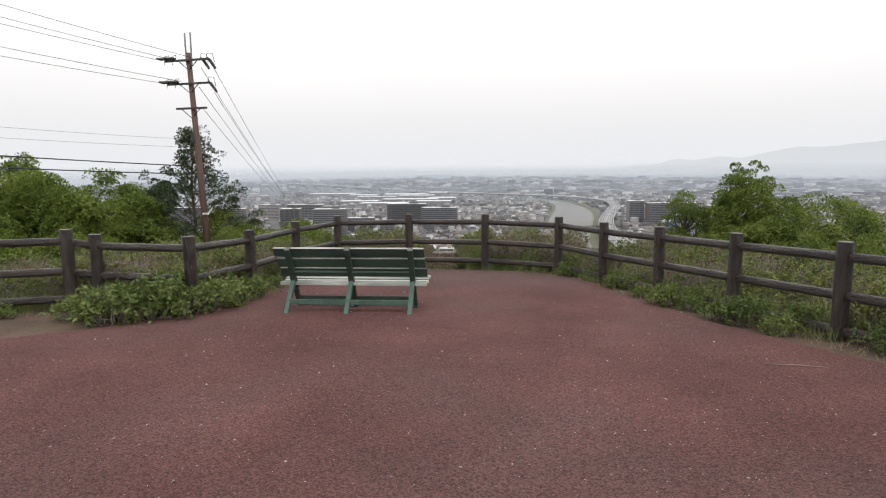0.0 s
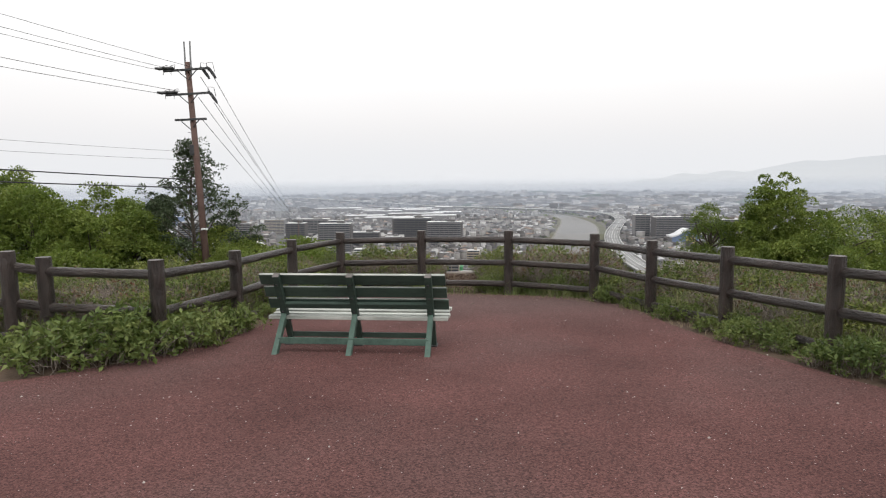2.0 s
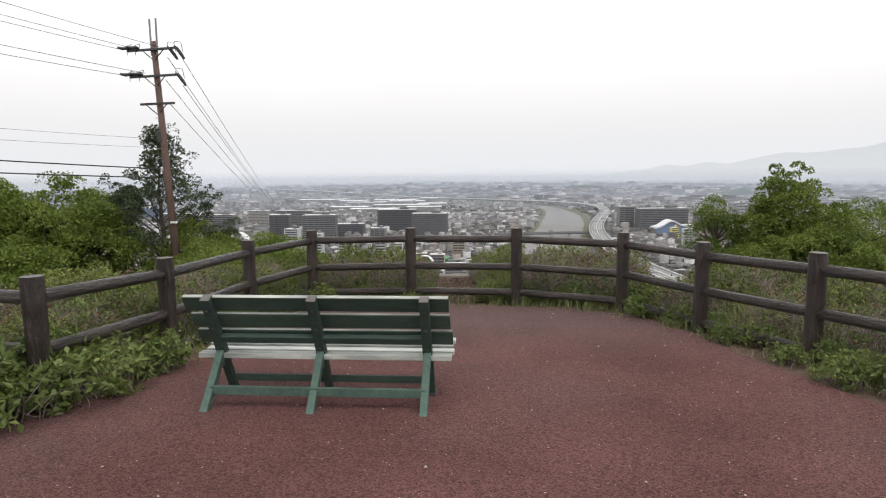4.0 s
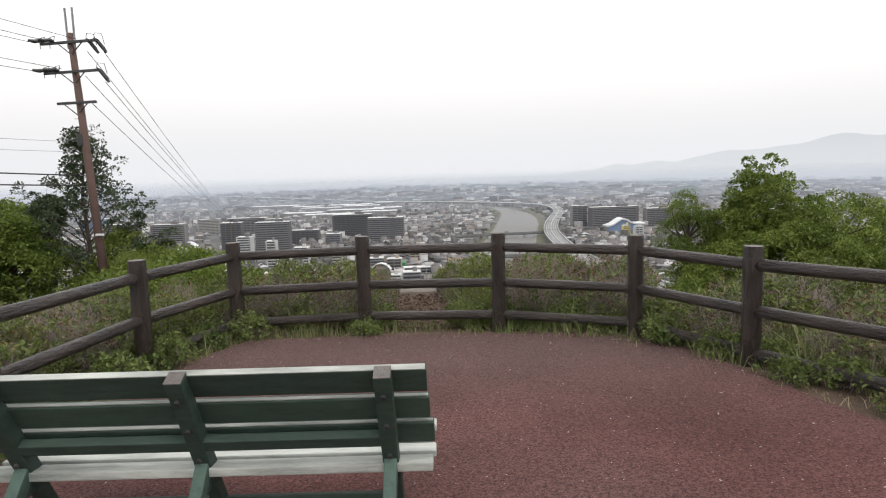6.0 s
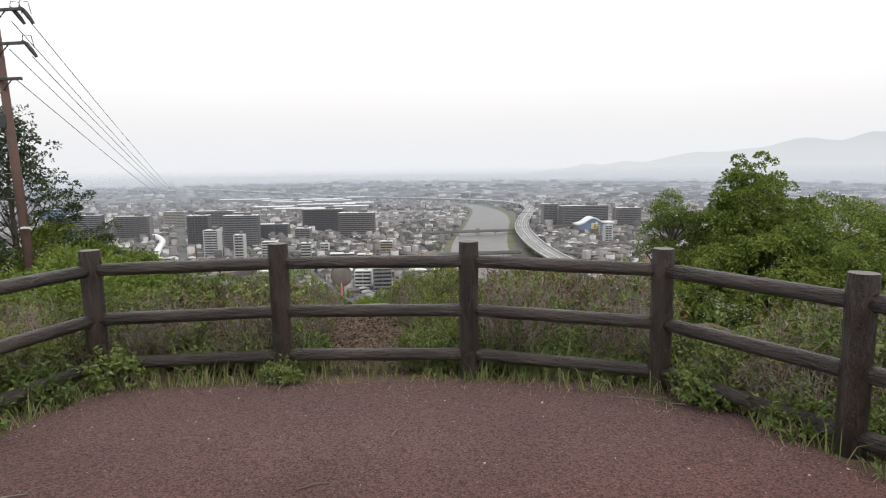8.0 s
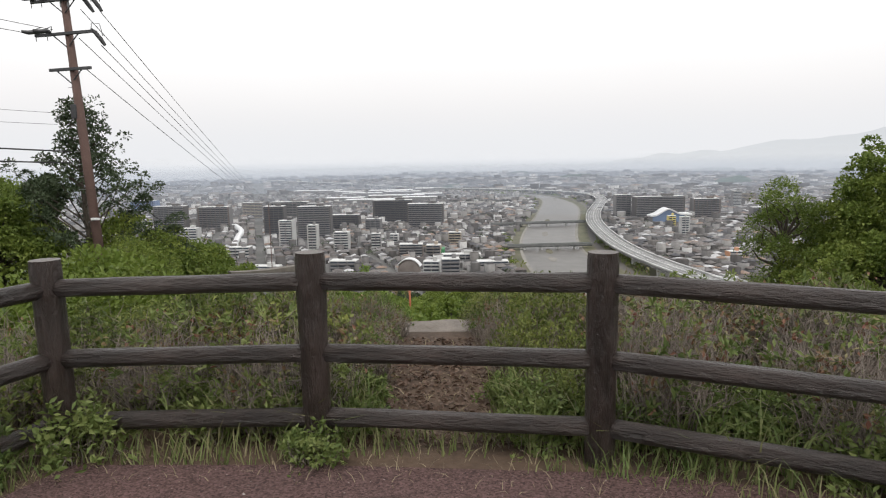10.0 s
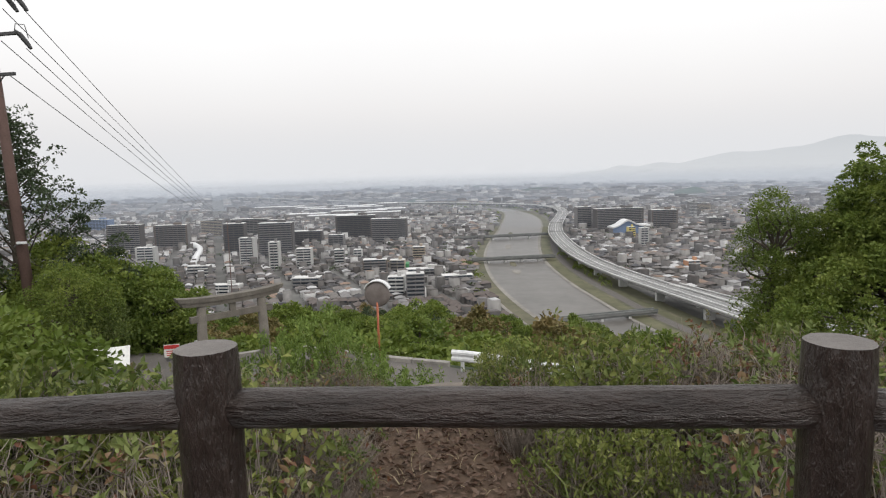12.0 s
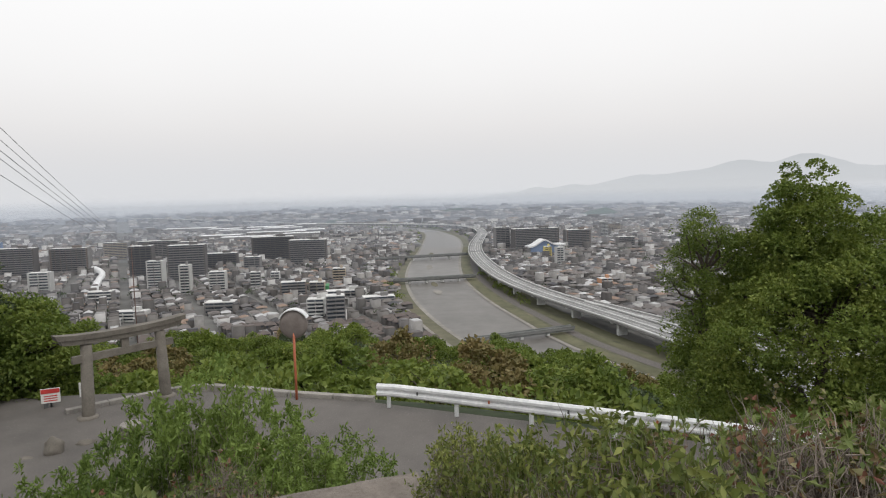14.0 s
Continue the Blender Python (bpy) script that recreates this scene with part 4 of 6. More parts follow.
for px, py, s, h, k in ((0.66, 12.1, 0.8, 1.0, 0), (0.66, 12.6, 0.75, 0.88, 1), (1.3, 12.3, 0.95, 0.95, 3), (1.9, 12.2, 0.95, 0.95, 4), (-1.45, 12.4, 0.8, 0.62, 1), (-1.0, 12.0, 0.7, 0.55, 3), (-1.15, 12.65, 0.7, 0.62, 5), (-1.9, 12.6, 0.9, 0.6, 4), (-2.5, 12.4, 0.9, 0.7, 0), (0.72, 11.05, 0.55, 0.62, 0), (0.95, 11.35, 0.6, 0.75, 3), (0.62, 11.5, 0.5, 0.7, 1), (-0.85, 11.15, 0.5, 0.6, 2), (1.15, 10.95, 0.5, 0.6, 4),
                        (-0.82, 12.95, 0.5, 0.62, 3), (-0.62, 12.85, 0.35, 0.45, 4), (0.14, 12.98, 0.36, 0.5, 1), (0.24, 13.25, 0.4, 0.55, 0), (-2.45, 11.1, 0.6, 0.8, 0), (-2.85, 10.95, 0.7, 0.9, 3), (-2.6, 11.6, 0.8, 0.9, 1), (-3.15, 11.45, 0.8, 0.9, 4), (-2.15, 11.5, 0.7, 0.85, 2), (-3.4, 10.7, 0.8, 0.9, 2), (-0.74, 12.2, 0.55, 0.5, 4), (-0.70, 11.7, 0.5, 0.6, 3), (-0.72, 12.6, 0.45, 0.42, 5), (0.30, 12.35, 0.5, 0.75, 4), (0.42, 11.7, 0.5, 0.7, 1), (0.34, 12.75, 0.5, 0.8, 0),
                        (-1.2, 11.7, 0.7, 1.12, 3), (-0.95, 11.95, 0.6, 1.05, 4), (-1.5, 11.9, 0.7, 1.0, 5), (-1.85, 11.7, 0.7, 1.1, 1), (0.95, 12.5, 0.65, 0.92, 4), (1.35, 12.5, 0.7, 0.95, 3), (1.75, 12.4, 0.75, 0.96, 5), (2.2, 12.3, 0.75, 0.95, 4)):
    spots.append((k, Matrix.Translation((px, py, land_z(px, py) - 0.02)) @ Matrix.Rotation(px * 9, 4, "Z") @ Matrix.Diagonal((s, s, h, 1))))


def copies(kinds, spots):
    """Place copies with their own scale."""
    used = set()
    for k, m in spots:
        if k not in used:
            kinds[k].matrix_world = m
            used.add(k)
        else:
            o = copy_thing(kinds[k], Matrix())
            o.matrix_basis = m


copies(shrubs, spots)

weeds = [shrub_kind("weed_clump", "bright green weeds growing at the foot of the fence", "weed", 51 + i, 0.30, 0.34, 1000, L_WEED, 0.07, 0.016, 36, "weeds along the fence") for i in range(3)]
wspots = []
WEEDS = [(-3.3, 5.85, 1.25), (-3.0, 6.0, 1.25), (-3.65, 5.6, 1.2), (-3.2, 6.45, 1.2), (-2.75, 6.6, 1.05), (-4.2, 5.7, 0.8), (-4.0, 6.15, 0.9), (-2.65, 7.2, 0.9), (-2.6, 8.3, 0.85), (-2.5, 8.9, 1.1), (-2.42, 9.5, 1.15), (-2.6, 9.8, 1.2),
         (-2.3, 10.2, 1.05), (-2.05, 10.6, 0.8), (-0.75, 10.55, 0.55), (0.45, 10.72, 0.4), (1.9, 10.3, 0.7), (2.25, 9.75, 0.75), (2.55, 9.2, 0.85), (2.75, 8.4, 0.8), (3.0, 7.6, 0.7), (3.1, 6.95, 1.0), (3.35, 6.6, 0.75), (3.45, 6.0, 0.9), (3.62, 5.75, 1.15), (3.8, 5.35, 0.8),
         (4.4, 4.6, 0.9), (-5.2, 5.75, 0.45), (-6.0, 5.45, 0.4), (-3.3, 7.0, 1.2), (-3.2, 7.9, 1.1), (-3.1, 8.8, 1.1), (-2.9, 10.3, 1.1), (1.25, 10.9, 0.75), (1.6, 11.0, 0.8), (-1.2, 11.0, 0.8), (-1.7, 11.1, 0.85), (0.95, 10.85, 0.75), (1.95, 10.75, 0.9), (2.35, 10.4, 0.9), (1.45, 10.75, 0.7), (-1.45, 10.9, 0.8), (-1.0, 10.9, 0.7), (2.75, 9.9, 0.8), (0.30, 10.82, 0.55), (0.42, 11.1, 0.6), (0.3, 11.35, 0.5), (-0.55, 10.95, 0.5), (-0.6, 11.3, 0.5), (0.55, 10.85, 0.7), (0.8, 10.95, 0.8), (1.75, 10.8, 0.7), (2.9, 8.9, 0.9), (3.05, 8.2, 0.9), (3.35, 7.5, 0.9), (3.5, 6.9, 1.0), (3.9, 6.2, 1.0), (4.2, 5.6, 1.0)]
for i, (px, py, s) in enumerate(WEEDS):
    s = s * 0.72 if px > 2.3 and py < 9.8 else s
    if px < -2.2 and py > 8:
        px, s = px - 0.12, s * 0.68
    wspots.append((i % 3, Matrix.Translation((px, py, land_z(px, py) - 0.02)) @ Matrix.Rotation(i * 1.7, 4, "Z") @ Matrix.Diagonal((s, s, s * 0.95, 1))))
copies(weeds, wspots)

saplings = [shrub_kind("sapling", "young bright green bushy sapling on the bank", "sapling", 71 + i, 0.75, 1.5, 9000, L_SAPLING, 0.055, 0.0105, 80, "saplings on the bank") for i in range(2)]
sspots = []
for i, (px, py, s, top) in enumerate(((-1.45, 15.3, 0.85, -0.18), (-0.85, 15.0, 0.85, -0.60), (-1.95, 15.6, 0.85, -0.50), (-1.2, 16.2, 0.9, -0.60), (-0.35, 15.6, 0.75, -0.95), (-2.7, 15.5, 0.8, -1.0), (-2.6, 16.2, 0.8, -1.1), (2.2, 15.4, 1.0, -1.0), (3.3, 15.0, 1.0, -0.8), (1.2, 15.6, 0.8, -1.1))):
    z = land_z(px, py) - 0.05
    tall = max(0.3, (top + 0.36 - z) / 1.5)
    sspots.append((i % 2, Matrix.Translation((px, py, z)) @ Matrix.Rotation(i * 2.1, 4, "Z") @ Matrix.Diagonal((s, s, tall, 1))))
copies(saplings, sspots)


def blades(name, rng, x, y, h, w, mat, label, lean=0.35):
    n = len(x)
    z = land(x, y) - 0.01
    p = np.stack((x, y, z), -1)
    a = rng.uniform(0, 2 * math.pi, n)
    side = np.stack((np.cos(a), np.sin(a), np.zeros(n)), -1)
    b = rng.uniform(0, 2 * math.pi, n)
    fall = np.stack((np.cos(b), np.sin(b), np.zeros(n)), -1) * (rng.uniform(0.2, 1.0, n) * lean * h)[:, None]
    up = np.array([0, 0, 1.0])
    v = np.empty((n, 5, 3))
    v[:, 0] = p - side * w
    v[:, 1] = p + side * w
    v[:, 2] = p + up * (h * 0.6)[:, None] + fall * 0.4 - side * w * 0.7
    v[:, 3] = p + up * (h * 0.6)[:, None] + fall * 0.4 + side * w * 0.7
    v[:, 4] = p + up * (h * 0.9)[:, None] + fall * 1.2
    o = (np.arange(n) * 5)[:, None, None]
    f = (o + np.array([[0, 1, 3], [0, 3, 2], [2, 3, 4]])[None]).reshape(-1, 3)
    return tagged(new(name, numpy_mesh(name, v.reshape(-1, 3), f, mat)), label, "grass", kind="stuff")


def along_fence(rng, n, near, far):
    seg = rng.integers(1, len(POSTS) - 2, n)
    a = np.array([p[:2] for p in POSTS])
    u = rng.uniform(0, 1, (n, 1))
    d = a[seg + 1] - a[seg]
    q = a[seg] + d * u
    nr = unit(np.stack((-d[:, 1], d[:, 0], np.zeros(n)), -1))[:, :2]
    flip = np.sign((nr * (q - np.array([0, 5.0]))).sum(axis=1))[:, None]
    return q + nr * flip * rng.uniform(near, far, (n, 1))


grng = np.random.default_rng(3)
q = along_fence(grng, 16000, -0.22, 0.75)
clump = np.array([noise.noise(Vector((a * 1.6, b * 1.6, 0))) for a, b in q])
q = q[(clump > -0.12) & ~((q[:, 0] > -0.45) & (q[:, 0] < 0.2) & (q[:, 1] > 10.85))]
blades("grass", grng, q[:, 0], q[:, 1], grng.uniform(0.05, 0.23, len(q)) * (0.6 + 0.6 * grng.random(len(q))), 0.004, L_GRASS, "uneven green grass along the fence", 0.8)
q = along_fence(grng, 2600, -0.42, 0.2)
blades("dry_grass", grng, q[:, 0], q[:, 1], grng.uniform(0.015, 0.085, len(q)), 0.0025, L_STRAW, "dry straw-coloured grass at the asphalt edge", 1.6)
q = along_fence(grng, 15000, 0.02, 0.95)
tuft = np.array([noise.noise(Vector((a * 3.1 + 7, b * 3.1, 2))) for a, b in q])
q = q[(tuft > 0.0) & ~((q[:, 0] > -0.42) & (q[:, 0] < 0.2) & (q[:, 1] > 10.6))]
blades("tall_grass", grng, q[:, 0], q[:, 1], grng.uniform(0.14, 0.44, len(q)), 0.0055, L_GRASS, "long bright grass growing through the fence", 0.9)
gx, gy = grng.uniform(-0.7, 0.5, 350), grng.uniform(10.7, 12.7, 350)
blades("path_grass", grng, gx, gy, grng.uniform(0.015, 0.06, 350), 0.003, L_STRAW, "sparse dry grass on the dirt path", 2.0)
# litter on the dirt path and a few stalks on the asphalt
rngl = np.random.default_rng(8)
n = 2600
lp = np.stack((rngl.uniform(-0.75, 0.55, n), rngl.uniform(10.7, 12.75, n), np.zeros(n)), -1)
lp[:, 2] = land(lp[:, 0], lp[:, 1]) + 0.004
L_LITTER = leafy("fallen_leaves", ((0.05, 0.028, 0.02), (0.10, 0.06, 0.042), (0.16, 0.11, 0.08)), 0.05)
tagged(new("leaf_litter", leaf_cloud("leaf_litter", rngl, lp, unit(rngl.normal(0, 1, (n, 3)) * np.array([1, 1, 0.12])), 0.045, 0.010, L_LITTER, 0, 0.1)), "brown fallen leaves and twigs on the dirt path", "litter", kind="stuff")
for x, y, a, ln in ((-0.25, 8.75, 20, 0.16), (1.95, 9.75, -28, 0.55), (3.35, 4.05, -8, 0.5), (-1.75, 8.75, 25, 0.24), (0.15, 9.4, 60, 0.1)):
    d = Vector((math.cos(radians(a)), math.sin(radians(a)), 0)) * ln / 2
    c = Vector((x, y, land_z(x, y) + 0.018))
    o = part("dry_stalk", tube_bm([c - d, c + Vector((0, 0.01, 0.006)), c + d], 0.004, 5), M_TWIG, smooth=True)
    tagged(o, "thin dry stalk lying on the asphalt", "stalk", "fallen stalks")
rngp = np.random.default_rng(21)
n = 420
px, py = rngp.uniform(-3.4, 3.6, n), rngp.uniform(-1, 10.2, n)
pp = np.stack((px, py, land(px, py) + 0.013), -1)
tagged(new("grit", leaf_cloud("grit", rngp, pp, unit(rngp.normal(0, 1, (n, 3)) * np.array([1, 1, 0.1])), 0.022, 0.007, surface("pale_grit", (0.3, 0.27, 0.25), (0.5, 0.46, 0.43), 0.9, 20, 3, 0, 0), 0, 0.1)), "pale bits of grit scattered on the asphalt", "grit", kind="stuff")


# ---- trees ----
def tree_kind(name, label, seed, radii, centre_z, clumps, small, big, per, leaf, width, mat, trunk_r, lower=-0.6, extra=None, group=""):
    """A tapered trunk, limbs to the clumps, and a crown of leaf clumps."""
    rng = np.random.default_rng(seed)
    t = thing(name, label, "tree", group)
    c, r = crown_clumps(rng, clumps, radii, small, big, lower)
    c = c + np.array([0, 0, centre_z])
    if extra is not None:
        ex = np.array(extra, float)
        c, r = np.concatenate((c, ex[:, :3])), np.concatenate((r, ex[:, 3]))
    p, d = clump_points(rng, c, r, per)
    part("crown", leaf_cloud("crown", rng, p, d, leaf, width, mat, 0.25, 0.6), None, t)
    bm = tube_bm([(0, 0, -0.4), (0.05, 0, centre_z * 0.45), (-0.08, 0.06, centre_z * 0.72), (0.05, 0, centre_z + radii[2] * (0.45 if radii[2] > 2 else -0.1))], [trunk_r * 1.25, trunk_r, trunk_r * 0.75, trunk_r * 0.25], 10)
    part("trunk", bm, M_BARK, t, smooth=True)
    limbs = bmesh.new()
    for i in rng.choice(len(c), min(len(c), 24 if per > 60 else 8), replace=False):
        e = Vector(c[i])
        s = Vector((0, 0, max(centre_z * 0.45, min(e.z - 0.6, centre_z + radii[2] * 0.3))))
        mid = s.lerp(e, 0.5) + Vector(rng.normal(0, 0.25, 3))
        tube_bm([s, mid, e], [trunk_r * 0.4, trunk_r * 0.25, trunk_r * 0.08], 6, limbs, False)
    tagged(part("branching", limbs, M_BARK, t, smooth=True), kind="stuff")
    return t


def stand(t, x, y, turn=0.0, s=1.0):
    t.matrix_world = Matrix.Translation((x, y, land_z(x, y) - 0.1)) @ Matrix.Rotation(turn, 4, "Z") @ Matrix.Diagonal((s, s, s, 1))


def tall_for(x, y, top, radius_z):
    """Height of the crown's centre above the foot, for a given top."""
    return top - land_z(x, y) - radius_z


RX, RY = 12.2, 24.8
cz = tall_for(RX, RY, 0.5, 3.9)
peak = np.random.default_rng(9)
dome = unit(peak.normal(0, 1, (150, 3))) * peak.uniform(0.55, 1.0, (150, 1)) * np.array([1.35, 1.3, 1.9]) + np.array([-0.6, 0.1, cz + 3.45])
dome = [(*p, 0.27) for p in dome] + [(-1.1, 0.1, cz + 5.35, 0.22), (-0.35, 0.1, cz + 5.45, 0.2), (-0.1, 0.0, cz + 5.25, 0.22)]
big = tree_kind("tree", "large broad-leaved tree with a dense green crown", 101, (4.0, 3.7, 4.1), cz, 1150, 0.42, 0.80, 105, 0.10, 0.034, L_TREE, 0.26, -0.9, extra=dome)
stand(big, RX, RY)
for i, (x, y, top, rad, mat, lab) in enumerate((
        (9.6, 26.3, 1.15, (1.08, 1.1, 2.9), L_TREE, "slim darker tree beside the large one"),
        (15.6, 25.8, 1.1, (2.0, 2.2, 2.8), L_TREE, "broad-leaved tree beside the large one"),
        (15.0, 22.0, -0.5, (2.0, 1.9, 2.6), L_LIGHT, "young bright green tree in front of the large one"),
        (19.0, 25.5, 0.6, (2.9, 2.8, 3.0), L_TREE, "green broad-leaved tree on the slope"),
        (16.8, 20.5, -0.6, (2.6, 2.5, 2.4), L_LIGHT, "light green tree on the slope"),
        (23.5, 25.5, 0.5, (3.2, 3.0, 3.2), L_TREE, "green broad-leaved tree on the slope"),
        (11.3, 16.2, -2.2, (1.8, 1.8, 1.6), L_LIGHT, "low light green bushy tree below the fence"),
        (9.3, 12.3, -1.1, (1.6, 1.6, 1.5), L_LIGHT, "low light green bushy tree below the fence"),
        (8.4, 9.2, -0.25, (1.5, 1.6, 1.2), L_LIGHT, "low light green bushy tree below the fence"),
        (9.0, 5.6, -0.2, (1.6, 1.6, 1.3), L_LIGHT, "low light green bushy tree below the fence"),
        (-19.6, 31.0, 2.0, (3.0, 2.6, 4.6), L_LIGHT, "green broad-leaved tree on the bank"),
        (-22.6, 28.6, 2.2, (2.8, 2.6, 4.6), L_TREE, "green broad-leaved tree on the bank"),
        (-26.2, 26.0, 2.7, (3.6, 3.0, 4.4), L_TREE, "green broad-leaved tree on the bank"),
        (-29.6, 22.5, 3.2, (3.6, 3.0, 4.6), L_DARK, "dark green tree on the bank"),
        (-18.4, 27.2, 0.9, (2.6, 2.2, 4.2), L_LIGHT, "bushy green tree near the utility pole"),
        (-17.6, 24.0, -0.8, (2.6, 2.3, 2.6), L_LIGHT, "light green bushy tree on the bank"),
        (-22.5, 24.0, 0.3, (2.9, 2.6, 3.0), L_LIGHT, "bushy green tree on the bank"),
        (-20.8, 27.4, 1.7, (2.7, 2.4, 4.2), L_LIGHT, "yellowish green tree of the bank"),
        (-24.8, 30.2, 2.6, (3.2, 2.8, 5.2), L_TREE, "green broad-leaved tree on the bank"),
        (-16.9, 28.4, 0.7, (2.1, 1.8, 3.4), L_TREE, "bushy green tree near the utility pole"),
        (-13.2, 30.6, -0.3, (2.5, 2.3, 3.2), L_TREE, "dark leafy tree beside the torii gate"),
        (-10.5, 31.4, -2.0, (1.9, 1.7, 2.4), L_TREE, "leafy tree beside the torii gate"),
        (-11.5, 32.6, -1.4, (2.2, 2.0, 2.8), L_TREE, "leafy tree beside the torii gate"),
        (-5.3, 13.3, -0.85, (1.5, 1.3, 1.2), L_LIGHT, "light green bush on the bank"),
        (-3.9, 13.3, -0.95, (1.2, 1.1, 0.9), L_LIGHT, "light green bush on the bank"),
        (-12.0, 28.6, -1.1, (1.6, 1.5, 1.5), L_TREE, "leafy tree overhanging the information panel"),
        (-11.9, 29.0, -1.9, (1.5, 1.2, 1.6), L_WEED, "leafy green bush beside the warning board"),
        (-12.5, 19.0, -2.3, (2.0, 2.0, 1.6), L_LIGHT, "light green bush on the bank"),
        (-9.8, 13.5, -1.3, (1.7, 1.7, 1.5), L_LIGHT, "light green bush on the bank"),
        (-9.2, 9.5, -0.5, (1.7, 1.7, 1.3), L_LIGHT, "light green bush on the bank"),
        (-10.5, 6.5, 0.0, (2.0, 1.8, 1.5), L_WEED, "light green bush on the bank"))):
    c0 = max(0.9, tall_for(x, y, top, rad[2]))
    vol = rad[0] * rad[2]
    near = x > 0 or vol < 3.2
    t = tree_kind("tree", lab, 201 + i, rad, c0, int((150 if vol < 3.2 else 90) + (20 if near else 26) * vol), 0.38 if near else 0.5, 0.72 if near else 0.95, 80, 0.075 if vol < 3.2 else 0.10 if near else 0.14, 0.022 if vol < 3.2 else 0.032 if near else 0.046, mat, 0.13, -0.8)
    stand(t, x, y, i * 1.3)

def airy_tree(x, y, top):
    """A thin-crowned tree: a tall stem, rising side branches, small separate tufts with sky between them."""
    rng = np.random.default_rng(301)
    t = thing("tree", "airy dark-leaved tree behind the utility pole", "tree")
    h = top - land_z(x, y) + 0.1
    tufts, radii = [], []
    wood = tube_bm([(0.3, 0, -0.4), (0.2, 0, h * 0.35), (0.05, 0.05, h * 0.7), (0.35, 0, h - 0.2)], [0.13, 0.11, 0.07, 0.02], 8)
    for k in range(58):
        z = h * (0.36 + 0.63 * (k / 57) ** 0.9)
        fall = top - (top - h + z)
        reach = min(0.25 + 0.72 * fall, 3.1) * rng.uniform(0.35, 1.1)
        a = k * 2.4 + rng.normal(0, 0.3)
        ax, ay = 0.15 + 0.12 * max(0.0, fall - 3.0), 0.0
        tip = Vector((ax + math.cos(a) * reach, ay + math.sin(a) * reach * 0.8, z + 0.30 * reach))
        root = Vector((0.15, 0, max(h * 0.3, z - 0.55 * reach)))
        mid = root.lerp(tip, 0.55) + Vector((0, 0, -0.06))
        tube_bm([root, mid, tip], [0.035, 0.022, 0.008], 5, wood, False)
        for u in np.linspace(0.62, 1.0, 3 + int(reach * 1.7)):
            q = root.lerp(tip, u) + Vector(rng.normal(0, 0.16, 3))
            tufts.append(tuple(q))
            radii.append(rng.uniform(0.14, 0.36))
    p, d = clump_points(rng, np.array(tufts), np.array(radii), 46)
    part("crown", leaf_cloud("crown", rng, p, d, 0.13, 0.036, L_DARK, 0.2, 0.6), None, t)
    part("trunk", wood, M_BARK, t, smooth=True)
    stand(t, x, y)


airy_tree(-14.95, 30.3, 3.95)
for x, y, top, rad, lab in ((-12.2, 31.4, -0.9, (1.3, 1.2, 1.9), "dark thin-crowned tree at the foot of the pole"), (-17.0, 31.2, 1.25, (0.75, 0.8, 0.9), "dark thin-crowned tree beside the airy one")):
    t = tree_kind("tree", lab, 331 + int(y), rad, tall_for(x, y, top, rad[2]), 120, 0.30, 0.5, 50, 0.13, 0.036, L_DARK, 0.09, -0.9)
    stand(t, x, y)

# woods below the road: few kinds, many trees
kinds = []
for i, (rad, mat, lab) in enumerate((((2.6, 2.5, 2.1), L_TREE, "round-crowned green tree of the hillside woods"), ((2.2, 2.3, 2.0), L_LIGHT, "light green tree of the hillside woods"),
                                     ((2.8, 2.6, 2.3), L_DARK, "dark green tree of the hillside woods"), ((2.4, 2.4, 1.9), L_RUST, "rust-tinged tree of the hillside woods"),
                                     ((2.0, 2.1, 2.4), L_TREE, "round-crowned green tree of the hillside woods"))):
    kinds.append(tree_kind("tree", lab, 401 + i, rad, 2.6, 70, 0.62, 1.0, 32, 0.27, 0.10, mat, 0.14, -0.3, group="hillside woods"))
rw = random.Random(17)
wood = []
taken = []
for k in range(2600):
    ang = rw.uniform(-0.95, 0.85)
    rr = 24 + 118 * rw.random() ** 0.8
    x, y = rr * math.sin(ang), 7 + rr * math.cos(ang)
    e = rr - min(26, max(16, 20.6 - 0.42 * x))
    if e < 3.2 or (e < 6 and x < -5) or (x - RX) ** 2 + (y - RY) ** 2 < 20:
        continue
    if any((x - a) ** 2 + (y - b) ** 2 < (1.7 + rr * 0.014) ** 2 for a, b in taken):
        continue
    taken.append((x, y))
    s = rw.uniform(0.8, 1.25) * (0.5 if e < 6 else 0.75 if e < 14 else 0.95) * (0.85 + rr * 0.003)
    line_down = float(np.interp(math.degrees(math.atan2(x, y - 10)), (-13, -6, 0, 6.7, 14.9, 21.7, 28.6), (0.2285, 0.21, 0.221, 0.228, 0.25, 0.272, 0.316)))
    if e < 34 and x > -7:
        s = min(1.7, max(0.5, (1.3 - math.hypot(x, y - 10) * line_down - land_z(x, y) + 0.6) / 4.7)) * rw.uniform(0.86, 1.0)
    k = rw.choices(range(5), (5, 8, 1, 2, 3))[0]
    wood.append((k, Matrix.Translation((x, y, land_z(x, y) - 0.6)) @ Matrix.Rotation(rw.uniform(0, 6.28), 4, "Z") @ Matrix.Diagonal((s, s, s * rw.uniform(0.85, 1.1), 1))))
    if len(wood) > 240:
        break
copies(kinds, wood)


